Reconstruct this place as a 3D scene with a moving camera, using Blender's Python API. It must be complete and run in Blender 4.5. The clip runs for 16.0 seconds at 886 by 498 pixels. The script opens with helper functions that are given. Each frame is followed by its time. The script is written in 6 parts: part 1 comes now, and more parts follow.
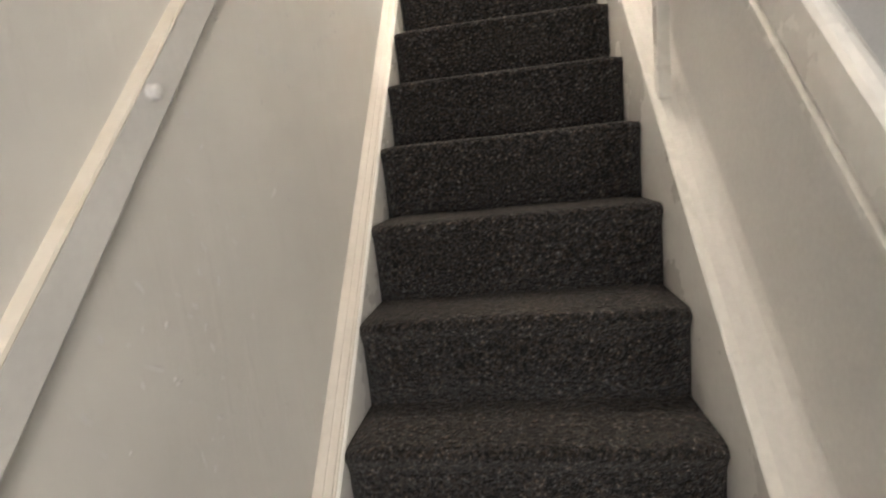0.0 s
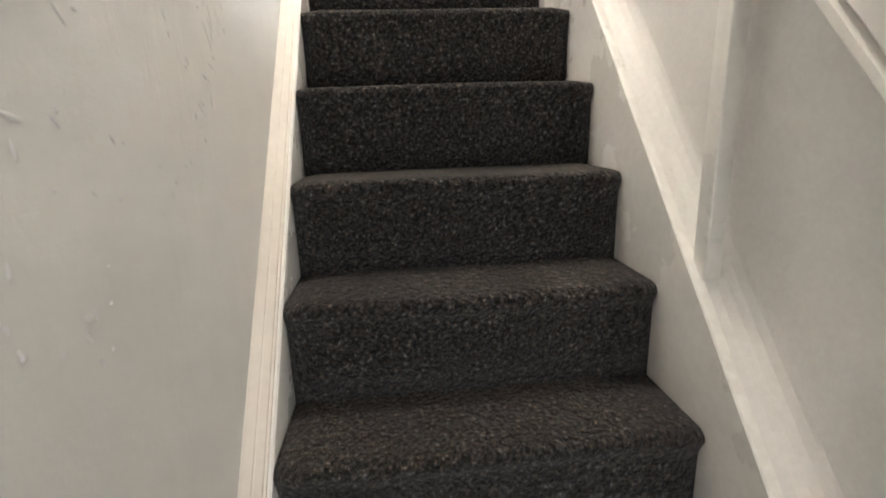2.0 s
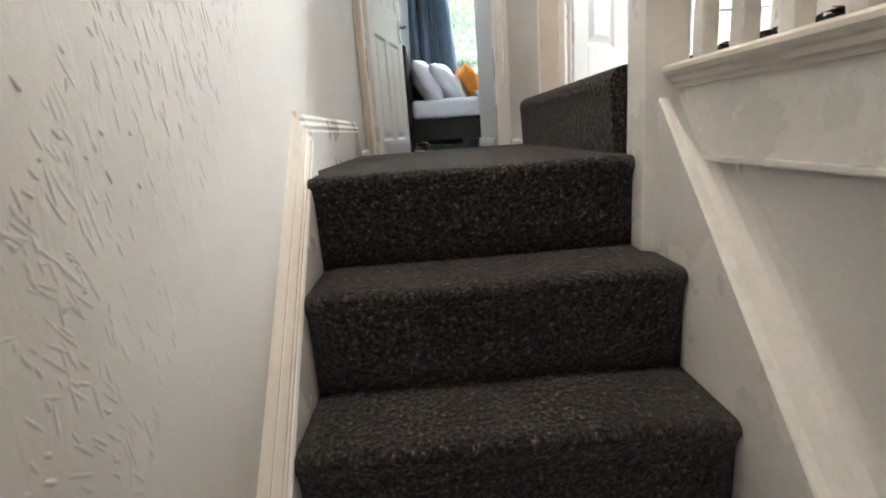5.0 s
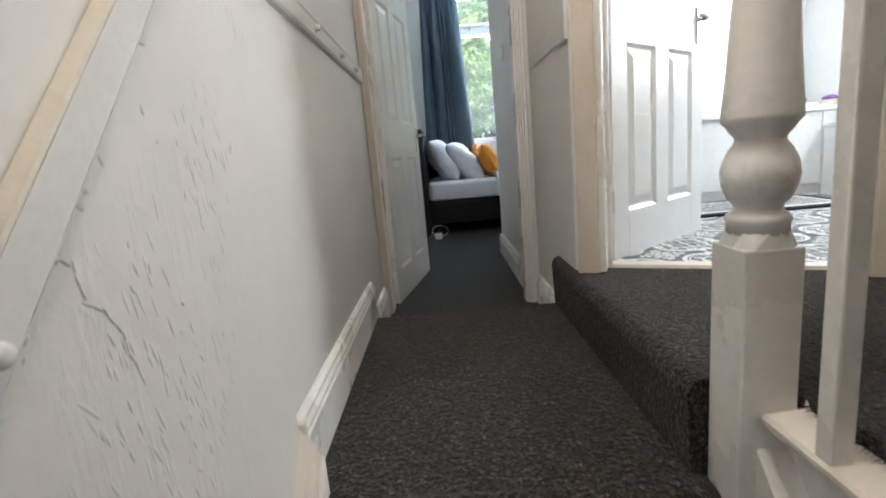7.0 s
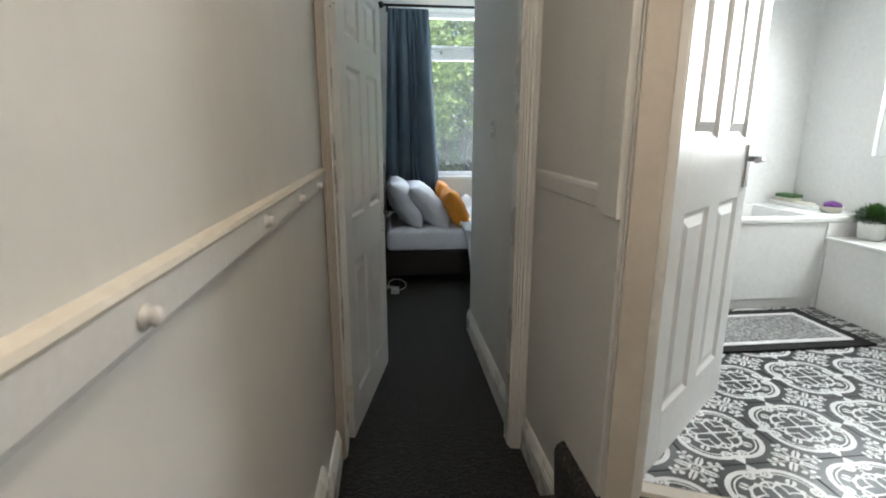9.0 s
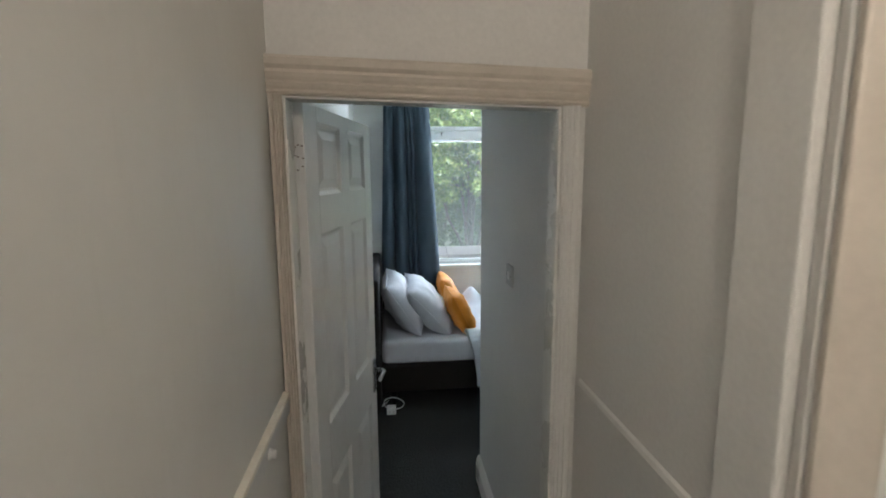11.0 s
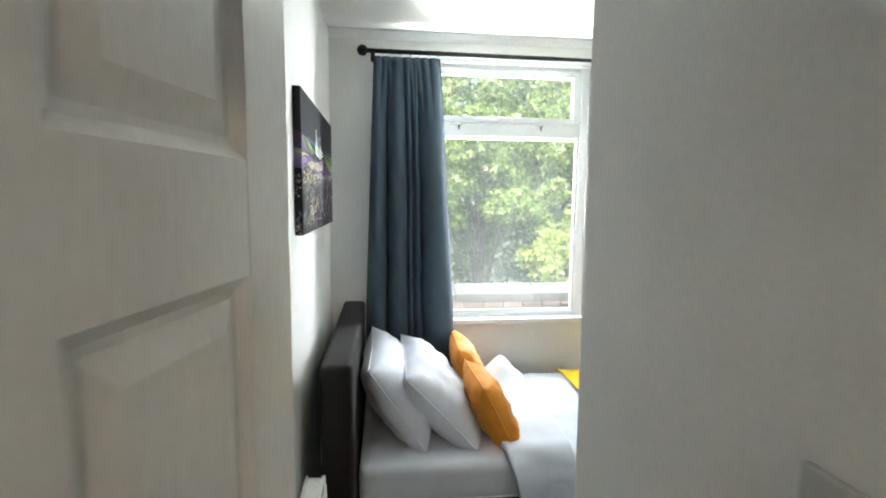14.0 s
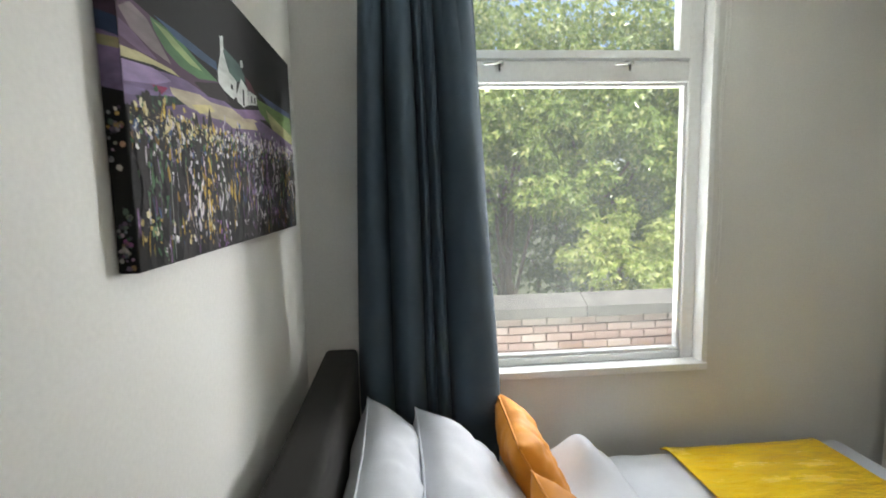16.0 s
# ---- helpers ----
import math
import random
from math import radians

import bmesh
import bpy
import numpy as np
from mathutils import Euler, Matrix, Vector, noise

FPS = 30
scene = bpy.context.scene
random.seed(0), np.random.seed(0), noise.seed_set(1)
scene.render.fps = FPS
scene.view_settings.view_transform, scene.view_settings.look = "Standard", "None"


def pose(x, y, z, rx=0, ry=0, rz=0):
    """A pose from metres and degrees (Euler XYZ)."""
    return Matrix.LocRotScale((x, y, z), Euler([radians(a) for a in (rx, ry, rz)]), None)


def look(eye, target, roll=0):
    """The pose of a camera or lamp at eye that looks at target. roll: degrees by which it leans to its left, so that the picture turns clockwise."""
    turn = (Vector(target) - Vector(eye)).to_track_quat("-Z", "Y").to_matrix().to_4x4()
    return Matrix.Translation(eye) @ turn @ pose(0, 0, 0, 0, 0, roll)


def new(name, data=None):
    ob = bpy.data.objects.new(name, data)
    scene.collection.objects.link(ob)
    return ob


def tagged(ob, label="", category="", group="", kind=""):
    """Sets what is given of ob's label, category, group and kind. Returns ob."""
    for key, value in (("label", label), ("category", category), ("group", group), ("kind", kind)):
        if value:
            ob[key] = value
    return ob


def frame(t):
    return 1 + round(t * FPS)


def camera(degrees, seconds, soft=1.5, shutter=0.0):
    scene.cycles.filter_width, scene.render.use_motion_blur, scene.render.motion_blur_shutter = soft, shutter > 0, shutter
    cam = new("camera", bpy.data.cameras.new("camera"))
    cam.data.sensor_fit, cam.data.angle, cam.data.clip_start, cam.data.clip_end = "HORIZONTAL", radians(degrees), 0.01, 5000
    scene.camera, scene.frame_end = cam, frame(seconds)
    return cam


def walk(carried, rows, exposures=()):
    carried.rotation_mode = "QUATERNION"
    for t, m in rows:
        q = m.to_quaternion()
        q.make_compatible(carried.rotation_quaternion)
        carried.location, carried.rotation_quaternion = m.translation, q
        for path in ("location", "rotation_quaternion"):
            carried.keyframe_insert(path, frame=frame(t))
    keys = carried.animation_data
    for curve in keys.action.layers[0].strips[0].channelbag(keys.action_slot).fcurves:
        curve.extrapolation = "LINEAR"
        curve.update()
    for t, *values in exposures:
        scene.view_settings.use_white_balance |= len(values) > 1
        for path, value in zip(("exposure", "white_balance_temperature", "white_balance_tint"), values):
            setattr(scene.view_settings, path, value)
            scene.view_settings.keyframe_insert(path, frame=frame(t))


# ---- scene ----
cam = camera(84.2, 16.0, soft=1.8, shutter=0.35)
PATH = [
    (0, (0.474, 0.652, 1.69), (0.163, 2.604, 1.369), -5.8),
    (0.5, (0.463, 0.746, 1.86), (0.391, 2.708, 1.462), -6.5),
    (1, (0.362, 0.877, 1.958), (0.436, 2.836, 1.550), -5.0),
    (1.5, (0.289, 1.081, 2.034), (0.445, 3.026, 1.588), -2.8),
    (2, (0.295, 1.241, 2.12), (0.482, 3.171, 1.620), -1.9),
    (2.5, (0.349, 1.294, 2.22), (0.512, 3.234, 1.755), -2.4),
    (3, (0.388, 1.35, 2.38), (0.473, 3.306, 1.973), -3.7),
    (3.5, (0.356, 1.47, 2.506), (0.496, 3.412, 2.05), -3.4),
    (4, (0.319, 1.608, 2.678), (0.412, 3.550, 2.206), -3.0),
    (4.2, (0.323, 1.654, 2.69), (0.369, 3.598, 2.221), -3.6),
    (6.3, (0.343, 2.094, 3.089), (0.372, 4.046, 2.654), -5.0),
    (6.5, (0.345, 2.124, 3.175), (0.364, 4.079, 2.754), -5.0),
    (7, (0.343, 2.173, 3.328), (0.327, 4.136, 2.949), -5.0),
    (7.5, (0.321, 2.322, 3.405), (0.27, 4.28, 2.999), -4.3),
    (8, (0.294, 2.511, 3.539), (0.275, 4.461, 3.094), -3.1),
    (8.5, (0.28, 2.677, 3.783), (0.325, 4.619, 3.309), -1.7),
    (9, (0.241, 2.782, 3.882), (0.455, 4.716, 3.42), 0.1),
    (9.5, (0.263, 2.927, 3.999), (0.526, 4.856, 3.541), 0.8),
    (10, (0.288, 3.045, 4.118), (0.556, 4.98, 3.692), 1.0),
    (10.2, (0.289, 3.09, 4.191), (0.584, 5.028, 3.794), -0.2),
    (12.3, (0.268, 3.976, 4.37), (0.367, 5.959, 4.131), 0.8),
    (12.5, (0.266, 4.059, 4.342), (0.379, 6.043, 4.117), 1.0),
    (13, (0.303, 4.275, 4.308), (0.44, 6.258, 4.084), 1.4),
    (13.2, (0.344, 4.425, 4.288), (0.459, 6.407, 4.048), 1.4),
    (13.5, (0.351, 4.589, 4.279), (0.534, 6.565, 4.033), 1.3),
    (14, (0.328, 4.901, 4.222), (0.565, 6.875, 4.012), 0.5),
    (14.5, (0.388, 5.231, 4.236), (0.594, 7.209, 4.024), 0.1),
    (15, (0.439, 5.573, 4.239), (0.632, 7.554, 4.04), -0.5),
    (15.5, (0.422, 5.839, 4.204), (0.591, 7.821, 3.996), -1.0),
    (16, (0.391, 6.055, 4.178), (0.559, 8.035, 3.95), -1.3),
]
walk(cam, [(t, look(eye, target, roll)) for t, eye, target, roll in PATH],
     [(0, 3.74, 6050, 11), (0.6, 3.66, 5800, 9), (1.2, 3.60, 5780, 9), (2.2, 3.70, 5700, 9), (3, 3.44, 5700, 9), (4, 2.98, 5850, 11), (6.3, 2.10, 5600, 9), (7, 1.78, 5600, 9), (8, 1.34, 5700, 7), (9, 1.10, 5850, 7), (10.2, 0.86, 5850, 8),
      (12.3, 1.44, 5400, 5), (12.8, 1.58, 5600, 6), (13.4, 1.66, 5950, 9), (14.2, 1.58, 6350, 9), (15.0, 1.08, 6500, 10), (15.5, 0.88, 6600, 11), (16, 0.80, 6700, 11)])

# ---- world, sun, large lights ----
world = bpy.data.worlds.new("sky")
scene.world = world
world.use_nodes = True
_wn = world.node_tree.nodes
_sky = _wn.new("ShaderNodeTexSky")
_sky.sky_type = "NISHITA"
_sky.sun_disc = False
SUN_EL, SUN_ROT = 52.0, 250.0
_sky.sun_elevation, _sky.sun_rotation = radians(SUN_EL), radians(SUN_ROT)
world.node_tree.links.new(_sky.outputs[0], _wn["Background"].inputs[0])
_wn["Background"].inputs[1].default_value = 0.15

sun = new("sun", bpy.data.lights.new("sun", "SUN"))
sun.data.energy, sun.data.angle, sun.data.color = 5.0, radians(0.5), (1.0, 0.95, 0.86)
sun.matrix_world = look((0, 0, 30), (2.2, 5.0, 20.5))


def area_lamp(name, at, target, w, h, power, colour):
    li = new(name, bpy.data.lights.new(name, "AREA"))
    li.data.shape, li.data.size, li.data.size_y = "RECTANGLE", w, h
    li.data.energy, li.data.color = power, colour
    li.matrix_world = look(at, target)
    return li


# daylight at the windows, and unseen fill lamps added for the stair hall
# three added lamps hidden outside the bedroom window replace sky and ground light
area_lamp("bedroom_window_daylight", (1.2, 9.9, 6.28), (1.0, 6.0, 3.9), 3.0, 0.6, 42, (0.93, 0.97, 1.0))
area_lamp("bedroom_side_daylight", (3.45, 10.0, 4.7), (0.2, 5.6, 3.9), 0.8, 1.4, 80, (0.95, 0.98, 1.0))
area_lamp("garden_bounce_daylight", (1.05, 9.3, 2.35), (0.9, 6.5, 4.9), 1.3, 0.5, 150, (0.94, 1.0, 0.92))
area_lamp("bathroom_window_daylight", (3.13, 4.98, 4.23), (1.6, 4.7, 3.3), 0.74, 0.92, 15.5, (1.0, 0.95, 0.84))
# added fill from behind at the stair foot; no door is modelled
area_lamp("stair_foot_fill", (0.95, -1.17, 1.75), (0.75, 1.6, 1.8), 1.0, 1.5, 3.2, (1.0, 0.91, 0.80))
# added point fill high over the stairs, without any lamp fitting
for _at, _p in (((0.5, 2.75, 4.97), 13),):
    _l = new("stair_fill_light", bpy.data.lights.new("stair_fill_light", "POINT"))
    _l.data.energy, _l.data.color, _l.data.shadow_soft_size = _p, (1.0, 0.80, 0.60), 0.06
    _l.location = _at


# ---- materials ----
def nodes_of(name):
    m = bpy.data.materials.new(name)
    m.use_nodes = True
    nt = m.node_tree
    return m, nt, nt.nodes["Principled BSDF"]


def link(nt, a, b):
    nt.links.new(a, b)


def tex(nt, scale, detail=4.0, rough=0.55, stretch=None, turn=(0, 0, 0), coords="Object"):
    tc = nt.nodes.new("ShaderNodeTexCoord")
    n = nt.nodes.new("ShaderNodeTexNoise")
    n.inputs["Scale"].default_value, n.inputs["Detail"].default_value, n.inputs["Roughness"].default_value = scale, detail, rough
    mp = nt.nodes.new("ShaderNodeMapping")
    mp.inputs["Rotation"].default_value = [radians(a) for a in turn]
    if stretch:
        mp.inputs["Scale"].default_value = stretch
    link(nt, tc.outputs[coords], mp.inputs[0])
    link(nt, mp.outputs[0], n.inputs["Vector"])
    return n.outputs["Fac"]


def ramp(nt, fac, stops):
    r = nt.nodes.new("ShaderNodeValToRGB")
    while len(r.color_ramp.elements) < len(stops):
        r.color_ramp.elements.new(0.5)
    for e, (p, c) in zip(r.color_ramp.elements, stops):
        e.position, e.color = p, (*c, 1)
    link(nt, fac, r.inputs[0])
    return r.outputs[0]


def mixc(nt, fac, a, b, mode="MIX"):
    m = nt.nodes.new("ShaderNodeMix")
    m.data_type, m.blend_type = "RGBA", mode
    for s, v in ((0, fac), (6, a), (7, b)):
        if hasattr(v, "links"):
            link(nt, v, m.inputs[s])
        else:
            m.inputs[s].default_value = v if s == 0 else (*v, 1)
    return m.outputs[2]


def bump(nt, height, strength, dist, after=None):
    b = nt.nodes.new("ShaderNodeBump")
    b.inputs["Strength"].default_value, b.inputs["Distance"].default_value = strength, dist
    link(nt, height, b.inputs["Height"])
    if after is not None:
        link(nt, after, b.inputs["Normal"])
    return b.outputs[0]


def mth(nt, op, a, b=None, c=None):
    n = nt.nodes.new("ShaderNodeMath")
    n.operation = op
    for i, v in enumerate((a, b, c)):
        if v is None:
            continue
        if hasattr(v, "links"):
            link(nt, v, n.inputs[i])
        else:
            n.inputs[i].default_value = v
    return n.outputs[0]


def surface(name, dark, light, rough=0.6, scale=3.0, fine=60.0, relief=0.15, depth=0.002, metal=0.0, stretch=None, sheen=0.0):
    """A material whose colour wanders between two tones, with fine grain in the relief."""
    m, nt, p = nodes_of(name)
    a = tex(nt, scale, 5, 0.6, stretch)
    f = tex(nt, fine, 3, 0.6, stretch)
    col = ramp(nt, a, [(0.32, dark), (0.68, light)])
    g = ramp(nt, f, [(0.3, (0.86,) * 3), (0.7, (1.0,) * 3)])
    link(nt, mixc(nt, 0.5, col, g, "MULTIPLY"), p.inputs["Base Color"])
    rr = nt.nodes.new("ShaderNodeMapRange")
    rr.inputs[3].default_value, rr.inputs[4].default_value = max(0.02, rough - 0.08), min(1, rough + 0.08)
    link(nt, a, rr.inputs[0])
    link(nt, rr.outputs[0], p.inputs["Roughness"])
    p.inputs["Metallic"].default_value = metal
    p.inputs["Sheen Weight"].default_value = sheen
    link(nt, bump(nt, f, relief, depth), p.inputs["Normal"])
    return m


def carpet(name, dark, mid, fleck, glint):
    m, nt, p = nodes_of(name)
    loops = tex(nt, 105, 2.0, 0.75)
    tuft = tex(nt, 55, 3, 0.6)
    hair = tex(nt, 330, 2, 0.7)
    patch = tex(nt, 5, 4, 0.6)
    hue = tex(nt, 95, 1.0, 0.5)
    c = ramp(nt, loops, [(0.42, dark), (0.54, mid), (0.60, mid), (0.66, fleck), (0.74, glint)])
    tint = ramp(nt, hue, [(0.38, (0.75, 0.86, 1.0)), (0.5, (1, 1, 1)), (0.62, (1.0, 0.84, 0.70))])
    c = mixc(nt, 0.8, c, tint, "MULTIPLY")
    c2 = ramp(nt, tuft, [(0.36, (0.45,) * 3), (0.62, (1.0,) * 3)])
    c4 = ramp(nt, hair, [(0.35, (0.5,) * 3), (0.65, (1.0,) * 3)])
    c3 = ramp(nt, patch, [(0.3, (0.78,) * 3), (0.7, (1.0,) * 3)])
    c = mixc(nt, 0.7, c, c2, "MULTIPLY")
    c = mixc(nt, 0.6, c, c4, "MULTIPLY")
    link(nt, mixc(nt, 1.0, c, c3, "MULTIPLY"), p.inputs["Base Color"])
    p.inputs["Roughness"].default_value = 0.97
    p.inputs["Specular IOR Level"].default_value = 0.08
    p.inputs["Sheen Weight"].default_value = 0.12
    p.inputs["Sheen Roughness"].default_value = 0.6
    link(nt, bump(nt, loops, 1.0, 0.010, bump(nt, tuft, 0.8, 0.012)), p.inputs["Normal"])
    return m


def rough_plaster():
    """Old painted wall, with runs, drips and flakes under the paint."""
    m, nt, p = nodes_of("rough_painted_plaster")
    runs = tex(nt, 9, 6, 0.62, (1, 3.2, 0.55), (32, 0, 0))
    chips = tex(nt, 26, 4, 0.55, (1, 1.3, 0.7), (32, 0, 0))
    where = tex(nt, 1.6, 3, 0.5)
    fine = tex(nt, 120, 3, 0.6)
    edge = ramp(nt, runs, [(0.52, (0, 0, 0)), (0.63, (1, 1, 1))])
    flake = ramp(nt, chips, [(0.62, (0, 0, 0)), (0.67, (1, 1, 1))])
    msk = ramp(nt, where, [(0.42, (0, 0, 0)), (0.6, (1, 1, 1))])
    h = mixc(nt, 1.0, mixc(nt, 0.6, edge, flake, "ADD"), msk, "MULTIPLY")
    sp = nt.nodes.new("ShaderNodeSeparateXYZ")
    link(nt, nt.nodes.new("ShaderNodeTexCoord").outputs["Object"], sp.inputs[0])
    redone = nt.nodes.new("ShaderNodeMapRange")
    redone.inputs[1].default_value, redone.inputs[2].default_value, redone.inputs[3].default_value, redone.inputs[4].default_value = 2.55, 3.15, 1.0, 0.05
    link(nt, sp.outputs[1], redone.inputs[0])
    h = mixc(nt, redone.outputs[0], (0, 0, 0), h)
    col = ramp(nt, tex(nt, 2.2, 5, 0.6), [(0.3, (0.66, 0.645, 0.61)), (0.7, (0.73, 0.715, 0.68))])
    grime = ramp(nt, runs, [(0.25, (0.95, 0.945, 0.935)), (0.45, (1, 1, 1))])
    link(nt, mixc(nt, 0.6, col, grime, "MULTIPLY"), p.inputs["Base Color"])
    p.inputs["Roughness"].default_value = 0.55
    b = bump(nt, fine, 0.25, 0.002)
    link(nt, bump(nt, h, 0.24, 0.004, b), p.inputs["Normal"])
    return m


M_ROUGH = rough_plaster()
M_WALL = surface("white_wall_paint", (0.70, 0.69, 0.67), (0.75, 0.74, 0.72), 0.6, 1.6, 90, 0.12, 0.0015)
M_BEDWALL = surface("bedroom_wall_paint", (0.72, 0.715, 0.695), (0.77, 0.765, 0.745), 0.55, 1.5, 110, 0.10, 0.0012)
M_CEIL = surface("ceiling_paint", (0.78, 0.78, 0.77), (0.83, 0.83, 0.82), 0.7, 2, 70, 0.15, 0.002)
M_GLOSS = surface("white_gloss_paint", (0.76, 0.75, 0.72), (0.82, 0.81, 0.78), 0.28, 4, 45, 0.06, 0.002)
M_CREAM = surface("cream_gloss_paint", (0.68, 0.635, 0.57), (0.74, 0.70, 0.635), 0.35, 5, 50, 0.10, 0.002)
M_MAGNOLIA = surface("magnolia_gloss_paint", (0.57, 0.515, 0.45), (0.64, 0.585, 0.515), 0.35, 5, 50, 0.10, 0.002)
M_RAILTOP = surface("worn_cream_edge", (0.69, 0.63, 0.53), (0.76, 0.72, 0.64), 0.5, 12, 80, 0.2, 0.002)
M_DOOR = surface("door_paint", (0.78, 0.785, 0.78), (0.83, 0.835, 0.83), 0.31, 3, 130, 0.04, 0.001, stretch=(1, 1, 0.25))
M_CARPET = carpet("charcoal_loop_carpet", (0.010, 0.010, 0.010), (0.058, 0.051, 0.046), (0.15, 0.132, 0.118), (0.34, 0.30, 0.27))
M_CARPET2 = carpet("bedroom_carpet", (0.010, 0.011, 0.012), (0.022, 0.024, 0.026), (0.045, 0.048, 0.05), (0.08, 0.085, 0.09))
M_FABRIC_DARK = surface("dark_bed_fabric", (0.008, 0.0065, 0.0065), (0.014, 0.0115, 0.011), 0.92, 9, 420, 0.5, 0.002)
M_CURTAIN = surface("slate_blue_curtain", (0.047, 0.074, 0.104), (0.063, 0.094, 0.128), 0.92, 5, 480, 0.35, 0.001)
M_LINEN = surface("white_linen", (0.59, 0.615, 0.69), (0.66, 0.69, 0.77), 0.75, 7, 300, 0.25, 0.001, sheen=0.15)
M_ORANGE = surface("orange_velvet", (0.62, 0.22, 0.006), (0.76, 0.29, 0.010), 0.65, 9, 260, 0.3, 0.001, sheen=0.08)
M_YELLOW = surface("yellow_crushed_velvet", (0.80, 0.46, 0.002), (0.95, 0.66, 0.015), 0.26, 6, 18, 0.85, 0.014, stretch=(0.6, 2.2, 1), sheen=0.1)
M_BLACK = surface("black_metal", (0.012, 0.012, 0.013), (0.02, 0.02, 0.022), 0.4, 8, 90, 0.1, 0.001, metal=0.6)
M_CHROME = surface("brushed_chrome", (0.6, 0.6, 0.6), (0.72, 0.72, 0.72), 0.22, 20, 200, 0.05, 0.0005, metal=1.0)
M_STEEL = surface("satin_steel", (0.48, 0.48, 0.47), (0.56, 0.56, 0.55), 0.5, 12, 220, 0.08, 0.0005, metal=0.3)
M_UPVC = surface("white_window_plastic", (0.82, 0.83, 0.84), (0.86, 0.87, 0.88), 0.3, 3, 60, 0.03, 0.001)
M_ACRYL = surface("white_bath_acrylic", (0.82, 0.83, 0.83), (0.87, 0.88, 0.88), 0.15, 2, 40, 0.02, 0.001)
M_PLASTIC = surface("white_plastic", (0.78, 0.78, 0.76), (0.84, 0.84, 0.82), 0.35, 6, 80, 0.04, 0.001)
# coping grey is lowered to carry the tree shade that falls on it
M_STONE = surface("grey_coping_stone", (0.045, 0.045, 0.043), (0.105, 0.10, 0.095), 0.9, 7, 60, 0.6, 0.008)
M_MORTAR = surface("mortar", (0.22, 0.175, 0.155), (0.30, 0.25, 0.225), 0.95, 14, 90, 0.6, 0.006)
M_BARK = surface("bark", (0.10, 0.075, 0.055), (0.22, 0.18, 0.14), 0.95, 9, 60, 0.9, 0.02, stretch=(1, 1, 0.3))
M_GROUND = surface("garden_earth", (0.05, 0.06, 0.03), (0.09, 0.10, 0.05), 0.95, 2, 30, 0.7, 0.03)


def random_mat(name, stops, rough, island=False, grain=40.0, relief=0.3, depth=0.004, through_light=0.0):
    m, nt, p = nodes_of(name)
    if island:
        g = nt.nodes.new("ShaderNodeNewGeometry").outputs["Random Per Island"]
    else:
        g = nt.nodes.new("ShaderNodeObjectInfo").outputs["Random"]
    col = ramp(nt, g, stops)
    f = tex(nt, grain, 4, 0.6)
    v = ramp(nt, f, [(0.3, (0.7,) * 3), (0.7, (1.0,) * 3)])
    link(nt, mixc(nt, 0.7, col, v, "MULTIPLY"), p.inputs["Base Color"])
    p.inputs["Roughness"].default_value = rough
    link(nt, bump(nt, f, relief, depth), p.inputs["Normal"])
    if through_light:
        tr = nt.nodes.new("ShaderNodeBsdfTranslucent")
        link(nt, col, tr.inputs[0])
        ms = nt.nodes.new("ShaderNodeMixShader")
        ms.inputs[0].default_value = through_light
        out = nt.nodes["Material Output"]
        link(nt, p.outputs[0], ms.inputs[1])
        link(nt, tr.outputs[0], ms.inputs[2])
        link(nt, ms.outputs[0], out.inputs[0])
    return m


M_BRICK = random_mat("weathered_brick", [(0.0, (0.21, 0.155, 0.14)), (0.4, (0.25, 0.19, 0.175)), (0.7, (0.26, 0.21, 0.195)), (1.0, (0.31, 0.265, 0.245))], 0.9, grain=22)
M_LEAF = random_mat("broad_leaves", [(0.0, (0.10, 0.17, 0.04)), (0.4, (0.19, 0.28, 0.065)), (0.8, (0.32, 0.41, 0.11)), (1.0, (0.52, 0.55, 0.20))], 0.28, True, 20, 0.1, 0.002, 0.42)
# lightened to look sunlit; the dark leaves below also fill the shaded gap
M_LEAF3 = random_mat("sun_tinted_leaves", [(0.0, (0.20, 0.28, 0.06)), (0.5, (0.32, 0.40, 0.10)), (1.0, (0.52, 0.55, 0.20))], 0.35, True, 20, 0.1, 0.002, 0.5)
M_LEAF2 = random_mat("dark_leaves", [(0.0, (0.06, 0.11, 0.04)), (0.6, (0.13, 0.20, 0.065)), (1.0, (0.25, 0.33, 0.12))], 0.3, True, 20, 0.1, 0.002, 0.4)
M_DABS = random_mat("paint_dabs", [(0.0, (0.02, 0.02, 0.025)), (0.16, (0.10, 0.06, 0.13)), (0.30, (0.42, 0.36, 0.44)), (0.42, (0.04, 0.11, 0.06)), (0.54, (0.62, 0.56, 0.50)), (0.66, (0.55, 0.30, 0.03)), (0.76, (0.05, 0.09, 0.16)), (0.86, (0.75, 0.72, 0.66)), (0.95, (0.30, 0.07, 0.28)), (1.0, (0.7, 0.5, 0.08))], 0.45, True, 200, 0.3, 0.001)
M_SPROUT = random_mat("artificial_grass_leaves", [(0.0, (0.02, 0.07, 0.015)), (1.0, (0.08, 0.19, 0.04))], 0.5, True, 20, 0.1, 0.001)


